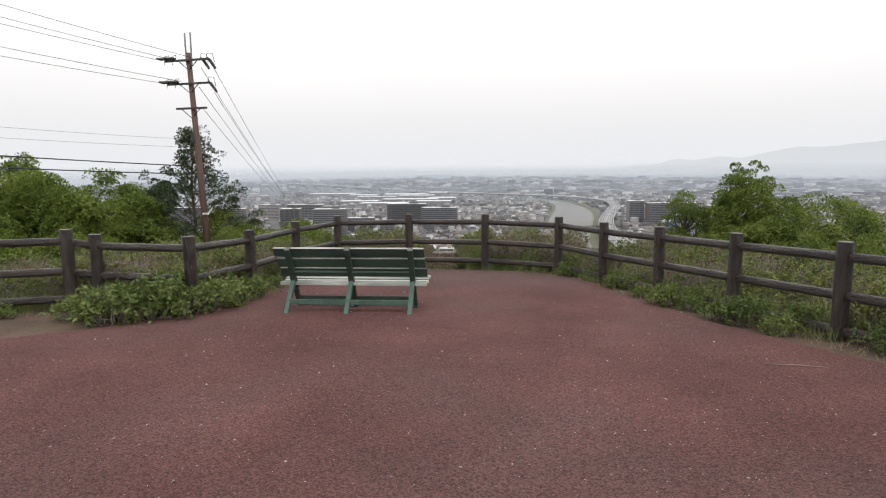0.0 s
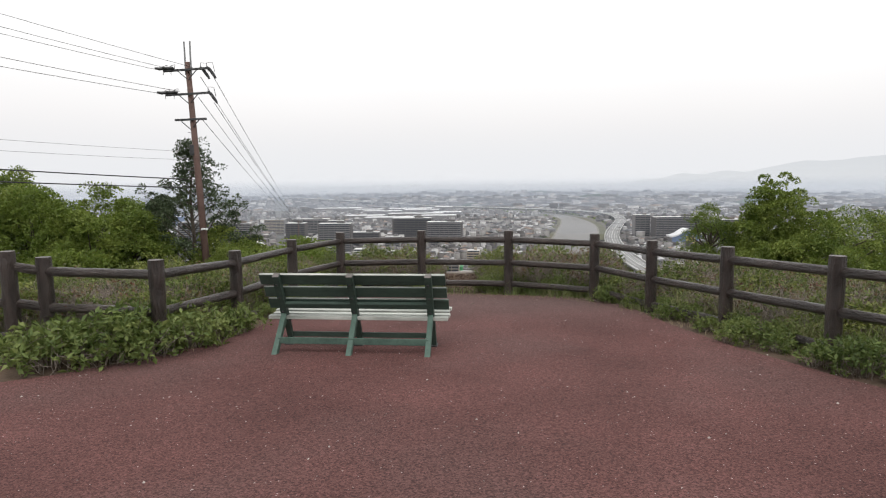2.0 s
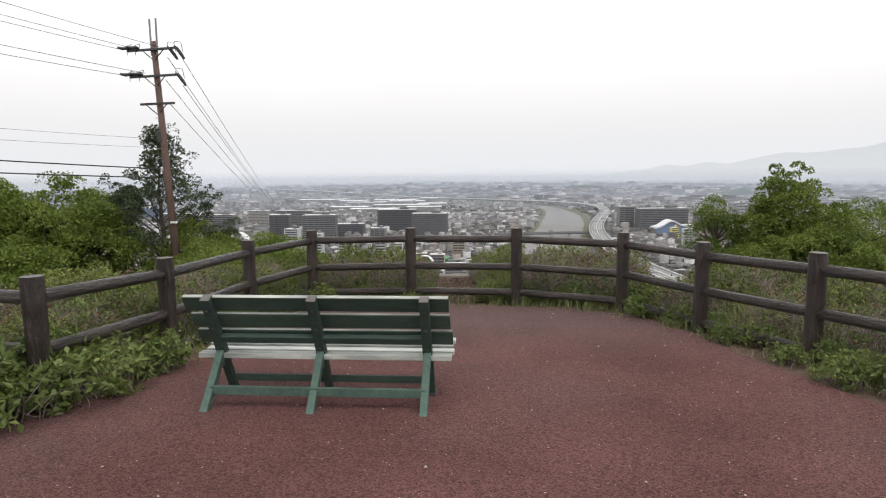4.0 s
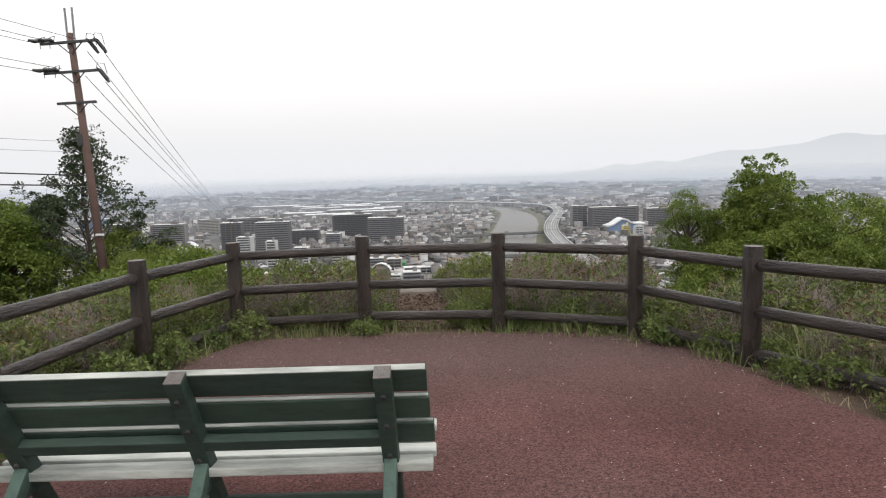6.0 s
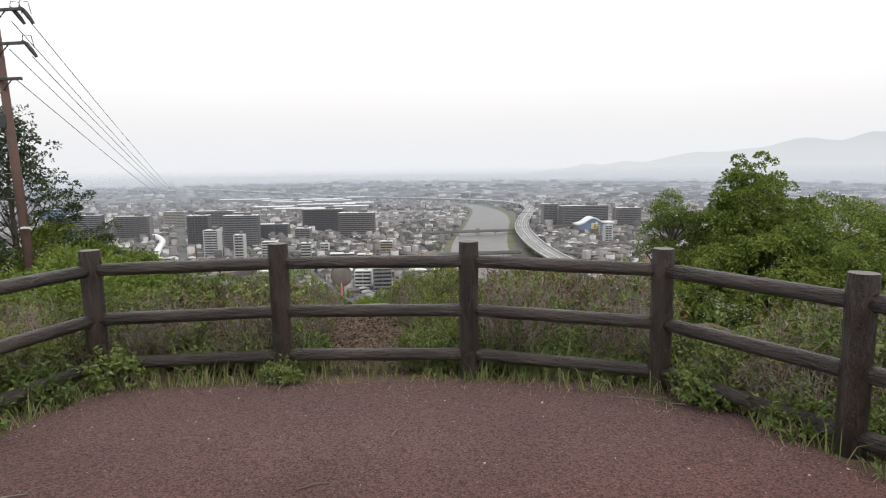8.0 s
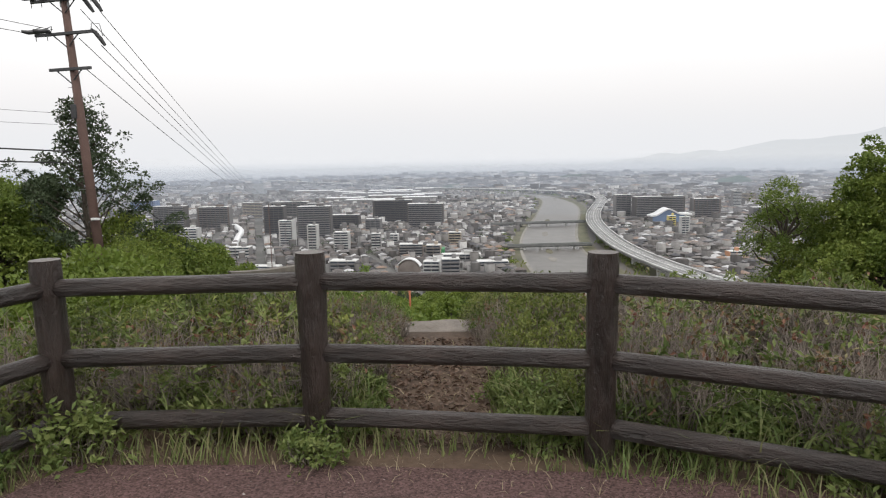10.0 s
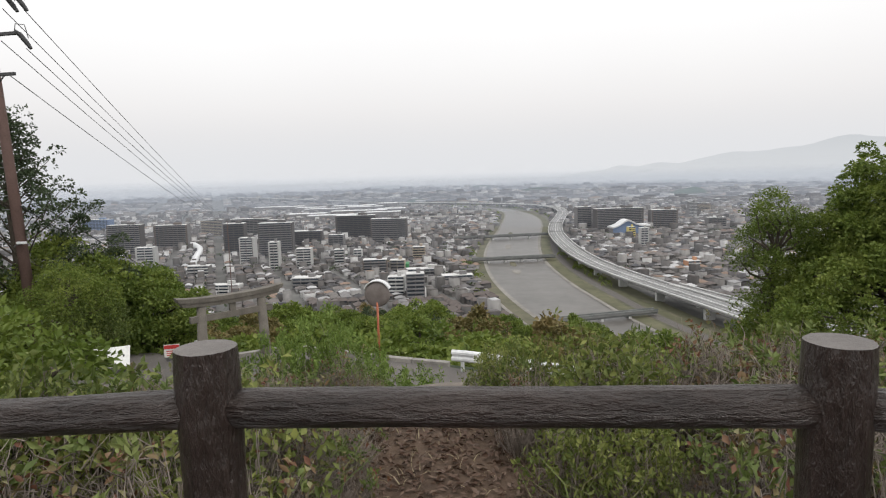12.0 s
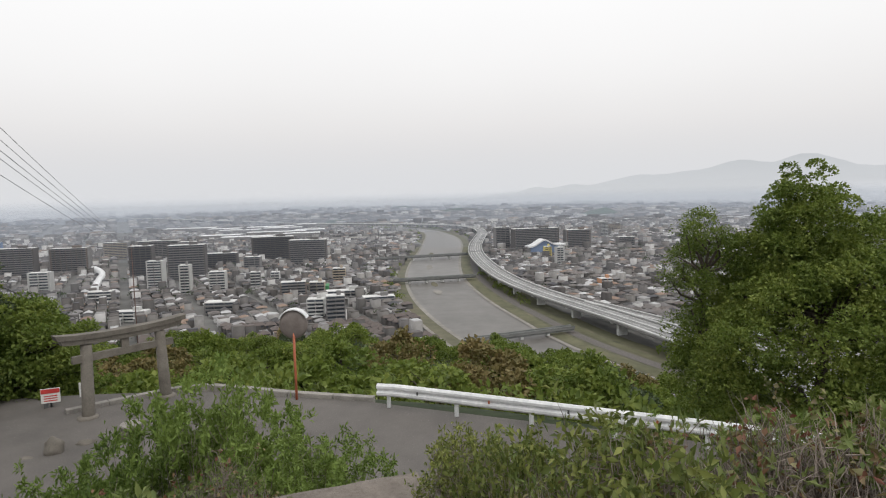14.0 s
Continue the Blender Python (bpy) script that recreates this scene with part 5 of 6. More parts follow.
# low growth that covers the bank and the floor of the woods
ur = np.random.default_rng(61)
n = 5200
ang = ur.uniform(-1.25, 1.2, n)
rr = 6.5 + 75 * ur.uniform(0, 1, n) ** 1.7
ux, uy = rr * np.sin(ang), 7 + rr * np.cos(ang)
r_out = np.clip(20.6 - 0.42 * ux, 16, 26)
bank = (rr > 6.6) & (rr < 11.6) & ~((np.abs(ux + 0.4) < 0.9) & (uy < 14.2))
slope = rr > r_out + 0.9
near_gate = (ux < -5) & (rr < r_out + 2.2)
ok = (bank | slope) & ~(near_gate & slope)
ux, uy, rr, bank = ux[ok], uy[ok], rr[ok], bank[ok]
size = np.where(bank, ur.uniform(0.18, 0.42, len(ux)), ur.uniform(0.5, 1.1, len(ux)) * np.clip(rr / 26, 1, 2.2))
cc = np.stack((ux, uy, land(ux, uy) + size * 0.25), -1)
for name, sel, ln, wd, mat, lab in (("bank_growth", bank, 0.10, 0.022, L_WEED, "low green growth covering the bank"), ("undergrowth", ~bank, 0.28, 0.10, L_TREE, "green undergrowth on the wooded slope")):
    p, d = clump_points(ur, cc[sel], size[sel], 25)
    tagged(new(name, leaf_cloud(name, ur, p, d, ln, wd, mat, 0.1, 0.6)), lab, "undergrowth", kind="stuff")


M_MEADOW = surface("meadow_grass", (0.07, 0.072, 0.04), (0.14, 0.135, 0.08), 0.95, 0.08, 0.02, 0, 0, space="World")


# ---- the plain: river, banks, bridges, highway ----
def along(pts, n):
    """Even steps along a smoothed line."""
    p = np.array(pts, float)
    for _ in range(3):
        q = np.empty((2 * len(p) - 2, p.shape[1]))
        q[0::2] = p[:-1] * 0.75 + p[1:] * 0.25
        q[1::2] = p[:-1] * 0.25 + p[1:] * 0.75
        p = np.concatenate((p[:1], q, p[-1:]))
    s = np.concatenate(([0], np.cumsum(np.linalg.norm(np.diff(p[:, :2], axis=0), axis=1))))
    t = np.linspace(0, s[-1], n)
    return np.stack([np.interp(t, s, p[:, k]) for k in range(p.shape[1])], -1)


def ribbon(name, left, right, z, mat, label, category, thick=0.0, kind="structure", parent=None):
    n = len(left)
    z = np.broadcast_to(z, n)
    L = np.column_stack((left[:, :2], z))
    R = np.column_stack((right[:, :2], z))
    if thick:
        v = np.concatenate((L, R, R - [0, 0, thick], L - [0, 0, thick]))
        i = np.arange(n - 1)
        f = np.concatenate([np.stack((i + a * n, i + b * n, i + 1 + b * n, i + 1 + a * n), -1) for a, b in ((0, 1), (1, 2), (2, 3), (3, 0))])
        f = np.concatenate((f, [[0, n, 2 * n, 3 * n], [n - 1, 4 * n - 1, 3 * n - 1, 2 * n - 1]]))
    else:
        v = np.concatenate((L, R))
        i = np.arange(n - 1)
        f = np.stack((i, i + n, i + n + 1, i + 1), -1)
    o = new(name, numpy_mesh(name, v, f, mat))
    if parent:
        o.parent = parent
        return tagged(o, label)
    return tagged(o, label, category, kind=kind)


def offset(line, d):
    t = np.gradient(line[:, :2], axis=0)
    t /= np.linalg.norm(t, axis=1, keepdims=True)
    return line[:, :2] + np.stack((t[:, 1], -t[:, 0]), -1) * np.asarray(d)[..., None]


LEFT_BANK = along([(150, 150), (122, 240), (94, 320), (80, 374), (69, 429), (60, 502), (55, 592), (58, 699), (67, 792), (84, 911), (110, 1051), (141, 1243), (172, 1441), (186, 1590), (177, 1720), (120, 1900), (-40, 2100), (-300, 2330)], 90)
RIGHT_BANK = along([(230, 150), (182, 240), (154, 300), (138, 360), (130, 410), (126, 471), (121, 541), (121, 618), (124, 700), (136, 795), (157, 917), (182, 1041), (214, 1204), (238, 1392), (237, 1582), (212, 1742), (160, 1930), (-10, 2150), (-290, 2390)], 90)
HWY = along([(196, 190), (196, 250), (195, 299), (193, 331), (187, 386), (175, 453), (162, 527), (155, 625), (163, 758), (180, 904), (211, 1054), (257, 1229), (294, 1370), (318, 1551), (295, 1697), (214, 1828), (47, 1991), (-143, 2112), (-620, 2600), (-1300, 3100)], 120)
ribbon("river", LEFT_BANK, RIGHT_BANK, PLAIN_Z + 0.6 + far_rise(LEFT_BANK[:, 1]), M_WATER, "broad shallow brown river through the town", "river")
ribbon("river_bank", offset(LEFT_BANK, np.full(90, -16.0)), LEFT_BANK, PLAIN_Z + 0.75 + far_rise(LEFT_BANK[:, 1]), M_BANK, "grassy strip along the river", "river bank")
ribbon("river_bank", RIGHT_BANK, offset(RIGHT_BANK, np.full(90, 46.0)), PLAIN_Z + 0.75 + far_rise(RIGHT_BANK[:, 1]), M_BANK, "wide grassy berm along the river", "river bank")
ribbon("bank_path", offset(LEFT_BANK, np.full(90, -3.0)), offset(LEFT_BANK, np.full(90, 0.5)), PLAIN_Z + 0.95 + far_rise(LEFT_BANK[:, 1]), M_SAND, "pale concrete walk along the river", "path")
ribbon("bank_path", offset(LEFT_BANK, np.full(90, -16.0)), offset(LEFT_BANK, np.full(90, -13.0)), PLAIN_Z + 0.95 + far_rise(LEFT_BANK[:, 1]), M_SAND, "pale path on the river bank", "path")
ribbon("bank_path", offset(RIGHT_BANK, np.full(90, -0.5)), offset(RIGHT_BANK, np.full(90, 3.0)), PLAIN_Z + 0.95 + far_rise(RIGHT_BANK[:, 1]), M_SAND, "pale concrete edge of the river", "path")
ribbon("bank_path", offset(RIGHT_BANK, np.full(90, 17.0)), offset(RIGHT_BANK, np.full(90, 25.0)), PLAIN_Z + 0.95 + far_rise(RIGHT_BANK[:, 1]), M_ROAD, "grey road on the river bank", "path")
for d0, d1 in ((5.0, 14.0), (27.0, 33.0), (36.0, 45.0)):
    ribbon("river_meadow", offset(RIGHT_BANK, np.full(90, d0)), offset(RIGHT_BANK, np.full(90, d1)), PLAIN_Z + 0.9 + far_rise(RIGHT_BANK[:, 1]), M_MEADOW, "darker green strip of grass on the river berm", "river bank")
rb = random.Random(4)
for k in range(9):
    i = rb.randrange(16, 70)
    u = rb.uniform(0.2, 0.8)
    c = LEFT_BANK[i] * (1 - u) + RIGHT_BANK[i] * u
    a = np.linspace(0, 2 * math.pi, 16)[:-1]
    ln, wd = rb.uniform(14, 34), rb.uniform(2, 5)
    t = LEFT_BANK[i + 1] - LEFT_BANK[i]
    th = math.atan2(t[1], t[0])
    bm = bmesh.new()
    ring = [bm.verts.new((c[0] + math.cos(th) * ln * math.cos(q) - math.sin(th) * wd * math.sin(q) * rb.uniform(0.7, 1.2), c[1] + math.sin(th) * ln * math.cos(q) + math.cos(th) * wd * math.sin(q), PLAIN_Z + 0.9)) for q in a]
    bm.faces.new(ring)
    tagged(part("sandbar", bm, M_BANK if k % 2 else M_SAND), "low bar of gravel and grass in the river", "sandbar", "sandbars in the river")

highway = thing("highway", "pale elevated expressway curving along the river", "highway")
HZ = -88.0
HWY_Z = HZ + far_rise(HWY[:, 1])
ribbon("deck", offset(HWY, np.full(120, -11.0)), offset(HWY, np.full(120, 11.0)), HWY_Z, M_DECK, "", "", 1.8, parent=highway)
for d, h in ((-11.3, 1.3), (-0.5, 0.9), (10.7, 1.3)):
    ribbon("parapet", offset(HWY, np.full(120, d)), offset(HWY, np.full(120, d + 0.7)), HWY_Z + h, M_PARAPET, "pale parapet", "", h - 0.01, parent=highway)
for d in (-7.4, -3.9, 3.6, 7.2):
    ribbon("lane_line", offset(HWY, np.full(120, d)), offset(HWY, np.full(120, d + 0.35)), HWY_Z + 0.05, M_PARAPET, "", "", parent=highway)
for i in range(3, 118, 2):
    c = HWY[i]
    t = HWY[i + 1] - HWY[i]
    th = math.atan2(t[1], t[0])
    bm = box_bm(3, 7, 10.2, (0, 0, 0))
    box_bm(3, 18, 1.8, (0, 0, 8.8), bm=bm)
    o = part("pier", bm, M_PARAPET, highway)
    o.matrix_local = Matrix.Translation((c[0], c[1], PLAIN_Z + float(far_rise(c[1])))) @ Matrix.Rotation(th, 4, "Z")
for k, i in enumerate((22, 27, 32, 37)):
    c = HWY[i]
    t = HWY[i + 1] - HWY[i]
    th = math.atan2(t[1], t[0])
    o = part("sign_gantry", tube_bm([(0, -11, 0), (0, -11, 6), (0, 11, 6), (0, 11, 0)], 0.35, 6), M_ZINC, highway)
    o.matrix_local = Matrix.Translation((c[0], c[1], HZ)) @ Matrix.Rotation(th, 4, "Z")
ramp_line = along([(186, 470), (202, 420), (214, 385), (224, 340), (228, 290), (228, 240)], 20)
ramp = thing("ramp", "pale side ramp joining the expressway", "ramp")
ribbon("deck", offset(ramp_line, np.full(20, -5.0)), offset(ramp_line, np.full(20, 5.0)), np.linspace(-88, -93, 20), M_DECK, "", "", 1.2, parent=ramp)
for d in (-5.2, 4.6):
    ribbon("parapet", offset(ramp_line, np.full(20, d)), offset(ramp_line, np.full(20, d + 0.6)), np.linspace(-86.9, -91.9, 20), M_PARAPET, "", "", 1.0, parent=ramp)
for i in range(2, 20, 4):
    part("pier", box_bm(2, 4, 7, (ramp_line[i][0], ramp_line[i][1], PLAIN_Z)), M_PARAPET, ramp)


def bridge(a, b, z, wide, label, piers):
    a, b = Vector((*a, z)), Vector((*b, z))
    d = b - a
    g = thing("bridge", label, "bridge", "bridges over the river", at=Matrix.Translation(a) @ Matrix.Rotation(math.atan2(d.y, d.x), 4, "Z"))
    ln = d.length
    part("deck", box_bm(ln, wide, 1.0, (ln / 2, 0, -1.0)), M_DECK, g)
    part("girder", box_bm(ln, wide * 0.7, 1.5, (ln / 2, 0, -2.5)), M_GIRDER, g)
    for s in (-1, 1):
        part("railing", box_bm(ln, 0.3, 1.1, (ln / 2, s * wide / 2, 0)), M_GIRDER, g)
    for k in range(piers):
        part("pier", box_bm(2.0, wide * 0.6, z - PLAIN_Z - 2.4, (ln * (k + 1) / (piers + 1), 0, PLAIN_Z - z)), M_PARAPET, g)


bridge((41, 689), (138, 699), -94, 8, "grey girder bridge over the river", 4)
bridge((30, 925), (176, 947), -93, 9, "dark girder bridge further up the river", 4)
bridge((70, 396), (152, 417), -95, 5, "narrow footbridge over the river", 3)


# ---- town ----
def wall_paint(name, c):
    return surface(name, tuple(k * 0.85 for k in c), tuple(min(1, k * 1.1) for k in c), 0.8, 0.4, 0.06, 0, 0.05)


P_DARK, P_GREY, P_WHITE, P_TAN = wall_paint("dark_facade", (0.115, 0.108, 0.108)), wall_paint("grey_facade", (0.21, 0.205, 0.205)), wall_paint("white_facade", (0.46, 0.46, 0.45)), wall_paint("tan_facade", (0.38, 0.33, 0.27))
P_BROWN, P_YELLOW, P_BLUE, P_BRICK = wall_paint("brown_facade", (0.15, 0.125, 0.115)), wall_paint("yellow_facade", (0.62, 0.52, 0.18)), wall_paint("blue_facade", (0.16, 0.22, 0.34)), wall_paint("brick_facade", (0.50, 0.27, 0.16))
P_GREEN = wall_paint("green_net", (0.07, 0.24, 0.11))
P_GLASS = wall_paint("dark_glazing", (0.05, 0.06, 0.075))


def near_line(x, y, line, dist):
    d = np.full(len(x), 1e9)
    for p in line[::2]:
        d = np.minimum(d, (x - p[0]) ** 2 + (y - p[1]) ** 2)
    return d < dist ** 2


MID = (LEFT_BANK + RIGHT_BANK) / 2
trng = np.random.default_rng(77)


def spread(n, y0, y1, ang0, ang1, power=1.0):
    r = y0 + (y1 - y0) * trng.uniform(0, 1, n) ** power
    a = trng.uniform(ang0, ang1, n)
    return r * np.sin(a), r * np.cos(a)


FIELDS = ((20, 1480, 80, 60), (110, 1640, 50, 90), (20, 1850, 110, 70), (-130, 2040, 130, 50))


def keep_town(x, y):
    ok = ~near_line(x, y, MID, 52) & ~near_line(x, y, offset(RIGHT_BANK, np.full(90, 17.0)), 22) & ~near_line(x, y, HWY, 19) & ~near_line(x, y, ramp_line, 12)
    rx = np.interp(y, RIGHT_BANK[:60, 1], RIGHT_BANK[:60, 0])
    hx = np.interp(y, HWY[:60, 1], HWY[:60, 0])
    ok &= ~((y < 1050) & (x > rx) & (x < hx + 14))
    for fx, fy, rx, ry in FIELDS:
        ok &= ((x - fx) / rx) ** 2 + ((y - fy) / ry) ** 2 > 1.1
    ok &= land(x, y) - far_rise(y) < -99.5
    return ok


def thin(x, y, cell):
    """At most one in every cell of a loosely turned street grid."""
    u, v = x * 0.94 + y * 0.34, -x * 0.34 + y * 0.94
    cu, cv = np.floor(u / cell), np.floor(v / cell)
    key = cu * 100003 + cv
    _, first = np.unique(key, return_index=True)
    street = (np.mod(cu, 6) == 0) | (np.mod(cv, 8) == 0)
    sel = np.zeros(len(x), bool)
    sel[first] = True
    sel &= ~street
    return sel, (cu + 0.5) * cell, (cv + 0.5) * cell


def houses(name, x, y, w, d, h, rise, turn, label, flat=False):
    """Joined small houses: walls of one mesh, hipped or flat roofs of another."""
    n = len(x)
    c, s = np.cos(turn), np.sin(turn)

    def at(px, py, pz):
        return np.stack((x + c * px - s * py, y + s * px + c * py, np.broadcast_to(pz, n)), -1)
    base = PLAIN_Z + far_rise(y)
    z0, z1 = base - 0.2, base + h
    hw, hd = w / 2, d / 2
    v = np.stack([at(a * hw, b * hd, z) for z in (z0, z1) for a, b in ((-1, -1), (1, -1), (1, 1), (-1, 1))], 1)
    f = (np.arange(n)[:, None, None] * 8 + np.array([[0, 1, 5, 4], [1, 2, 6, 5], [2, 3, 7, 6], [3, 0, 4, 7], [4, 5, 6, 7]])[None]).reshape(-1, 4)
    tagged(new(name, numpy_mesh(name, v.reshape(-1, 3), f, M_WALLS)), label, "houses", kind="stuff")
    ex = 0.8
    if flat:
        v = np.stack([at(a * (hw - 0.3), b * (hd - 0.3), z1 + k) for k in (0.02, 0.5) for a, b in ((-1, -1), (1, -1), (1, 1), (-1, 1))], 1)
    else:
        rid = np.maximum(hw - hd, hw * 0.25)
        v = np.concatenate((np.stack([at(a * (hw + ex), b * (hd + ex), z1) for a, b in ((-1, -1), (1, -1), (1, 1), (-1, 1))], 1),
                            np.stack([at(a * rid, b * 0.15, z1 + rise) for a, b in ((-1, -1), (1, -1), (1, 1), (-1, 1))], 1)), 1)
    tagged(new(name + "_roofs", numpy_mesh(name + "_roofs", v.reshape(-1, 3), f, M_ROOFS)), "grey and dark roofs of " + label, "roofs", kind="stuff")


def house_kind(w, d, h, rise, hip):
    """One small house: walls, a tiled roof with eaves, a few windows."""
    t = thing("house", "low house with a grey tiled roof in the town", "house", "houses of the town below")
    part("wall", box_bm(w, d, h, (0, 0, -0.2)), M_WALLS, t)
    bm = bmesh.new()
    e, r = 0.6, (w / 2 - d / 2 * hip)
    lo = [bm.verts.new((a * (w / 2 + e), k * (d / 2 + e), h - 0.25)) for a, k in ((-1, -1), (1, -1), (1, 1), (-1, 1))]
    up = [bm.verts.new((a * max(r, 0.6), 0, h + rise)) for a in (-1, 1)]
    for f in ((lo[0], lo[1], up[1], up[0]), (lo[1], lo[2], up[1]), (lo[2], lo[3], up[0], up[1]), (lo[3], lo[0], up[0]), (lo[3], lo[2], lo[1], lo[0])):
        bm.faces.new(f)
    part("roof", bm, M_ROOFS, t)
    for k in range(3):
        part("window", box_bm(1.6, 0.1, 1.2, (w * (k - 1) * 0.3, -d / 2 - 0.03, 1.0 if k % 2 else h - 1.9)), P_GLASS, t)
    return t


def town(name, n, y0, y1, cell, label, big=1.0, power=0.6, single=0):
    x, y = spread(n, y0, y1, -0.86, 0.92, power)
    sel, u, v = thin(x, y, cell)
    ju = u + trng.uniform(-0.12, 0.12, n) * cell
    jv = v + trng.uniform(-0.12, 0.12, n) * cell
    x, y = ju * 0.94 - jv * 0.34, ju * 0.34 + jv * 0.94
    sel &= keep_town(x, y)
    x, y = x[sel], y[sel]
    m = len(x)
    w = trng.uniform(0.66, 0.94, m) * cell
    d = trng.uniform(0.52, 0.8, m) * cell
    h = np.where(trng.uniform(0, 1, m) < 0.84, trng.uniform(3.7, 5.6, m), trng.uniform(7, 13, m)) * big
    turn = math.atan2(0.34, 0.94) + trng.normal(0, 0.06, m) + np.where(trng.uniform(0, 1, m) < 0.4, math.pi / 2, 0)
    tall = (h > 6.0 * big) | (trng.uniform(0, 1, m) < 0.12)
    alone = np.zeros(m, bool)
    if single:
        order = np.argsort(np.hypot(x, y) + np.where(tall | (np.abs(x + 40) > 260), 1e6, 0))[:single]
        alone[order] = True
        models = [house_kind(8.2, 6.6, 5.6, 1.9, 0.6), house_kind(7.4, 7.0, 5.2, 2.2, 1.0), house_kind(9.0, 6.0, 6.0, 1.7, 0.2), house_kind(7.8, 6.2, 4.6, 2.0, 0.5)]
        copies(models, [(i % 4, Matrix.Translation((x[k], y[k], PLAIN_Z)) @ Matrix.Rotation(turn[k], 4, "Z")) for i, k in enumerate(order)])
    for flat in (False, True):
        q = (tall if flat else ~tall) & ~alone
        houses(name if not flat else name + "_blocks", x[q], y[q], w[q], d[q], h[q], trng.uniform(1.3, 2.4, q.sum()), turn[q], label if not flat else label.replace("houses", "flat-roofed blocks"), flat)
    return x, y, w, d, h, turn


town("near_houses", 60000, 380, 1000, 9.6, "dense low houses of the town below", power=0.75, single=240)
town("middle_houses", 90000, 1000, 2000, 13.0, "dense houses across the plain", 1.1, 0.7)
town("far_houses", 50000, 2000, 4850, 38.0, "hazy houses far across the plain", 1.3, 0.8)

# street trees and garden green among the houses
x, y = spread(900, 400, 2400, -0.8, 0.9, 0.8)
ok = keep_town(x, y)
x, y = x[ok], y[ok]
cc = np.stack((x, y, np.full(len(x), PLAIN_Z + 4.0)), -1)
p, d = clump_points(trng, cc, trng.uniform(2.5, 6.5, len(x)), 34)
tagged(new("town_trees", leaf_cloud("town_trees", trng, p, d, 1.6, 0.7, L_DARK, 0.2, 0.6)), "dark green garden and street trees among houses", "trees", kind="stuff")
# trees lining the river
ii = trng.integers(14, 75, 260)
side = trng.uniform(0, 1, 260) < 0.55
base = np.where(side[:, None], offset(LEFT_BANK, np.full(90, -20.0))[ii], offset(RIGHT_BANK, np.full(90, 30.0))[ii]) + trng.normal(0, 3.0, (260, 2))
cc = np.column_stack((base, np.full(260, PLAIN_Z + 2.5)))
p, d = clump_points(trng, cc, trng.uniform(2, 4.5, 260), 60)
tagged(new("bank_trees", leaf_cloud("bank_trees", trng, p, d, 1.4, 0.6, L_TREE, 0.2, 0.6)), "green bushes and trees along the river banks", "trees", kind="stuff")


def block(x, y, w, h, d, wall, band, label, turn=0.0, side=None):
    """An apartment block: walls, storey by storey a balcony band and a row of glazing, roof edge and plant room."""
    b = thing("apartment_building", label, "building", "larger buildings of the town", at=Matrix.Translation((x, y + d / 2, PLAIN_Z)) @ Matrix.Rotation(turn, 4, "Z"))
    part("wall", box_bm(w, d, h, (0, 0, -0.3)), wall, b)
    part("roof", box_bm(w * 0.97, d * 0.94, 0.6, (0, 0, h - 0.3)), M_PARAPET, b, "pale roof edge")
    part("plant_room", box_bm(w * 0.22, d * 0.4, 3.2, (w * 0.18, 0, h + 0.3)), wall, b)
    n = max(2, int(h / 3.0))
    bandm = mesh_of("balcony", box_bm(w * 0.94, 1.2, 1.15, (0, 0, 0)), band, False)
    glass = mesh_of("glazing", box_bm(w * 0.90, 0.3, 1.5, (0, 0, 0)), P_GLASS, False)
    for k in range(n):
        z = 0.9 + k * (h - 0.8) / n
        o = part("balcony", bandm, None, b)
        o.location = (0, -d / 2 - 0.6, z)
        o = part("glazing", glass, None, b)
        o.location = (0, -d / 2 - 0.1, z + 1.25)
    for k in range(1, max(2, int(w / 7))):
        part("party_wall", box_bm(0.35, 1.5, h - 0.6, (-w / 2 + k * w / max(2, int(w / 7)), -d / 2 - 0.75, 0)), wall, b)
    if side:
        for s in (-1, 1):
            part("end_wall", box_bm(1.6, d * 0.9, h + 0.5, (s * (w / 2 + 0.5), -0.6, 0)), side, b, "pale end wall")
    return b


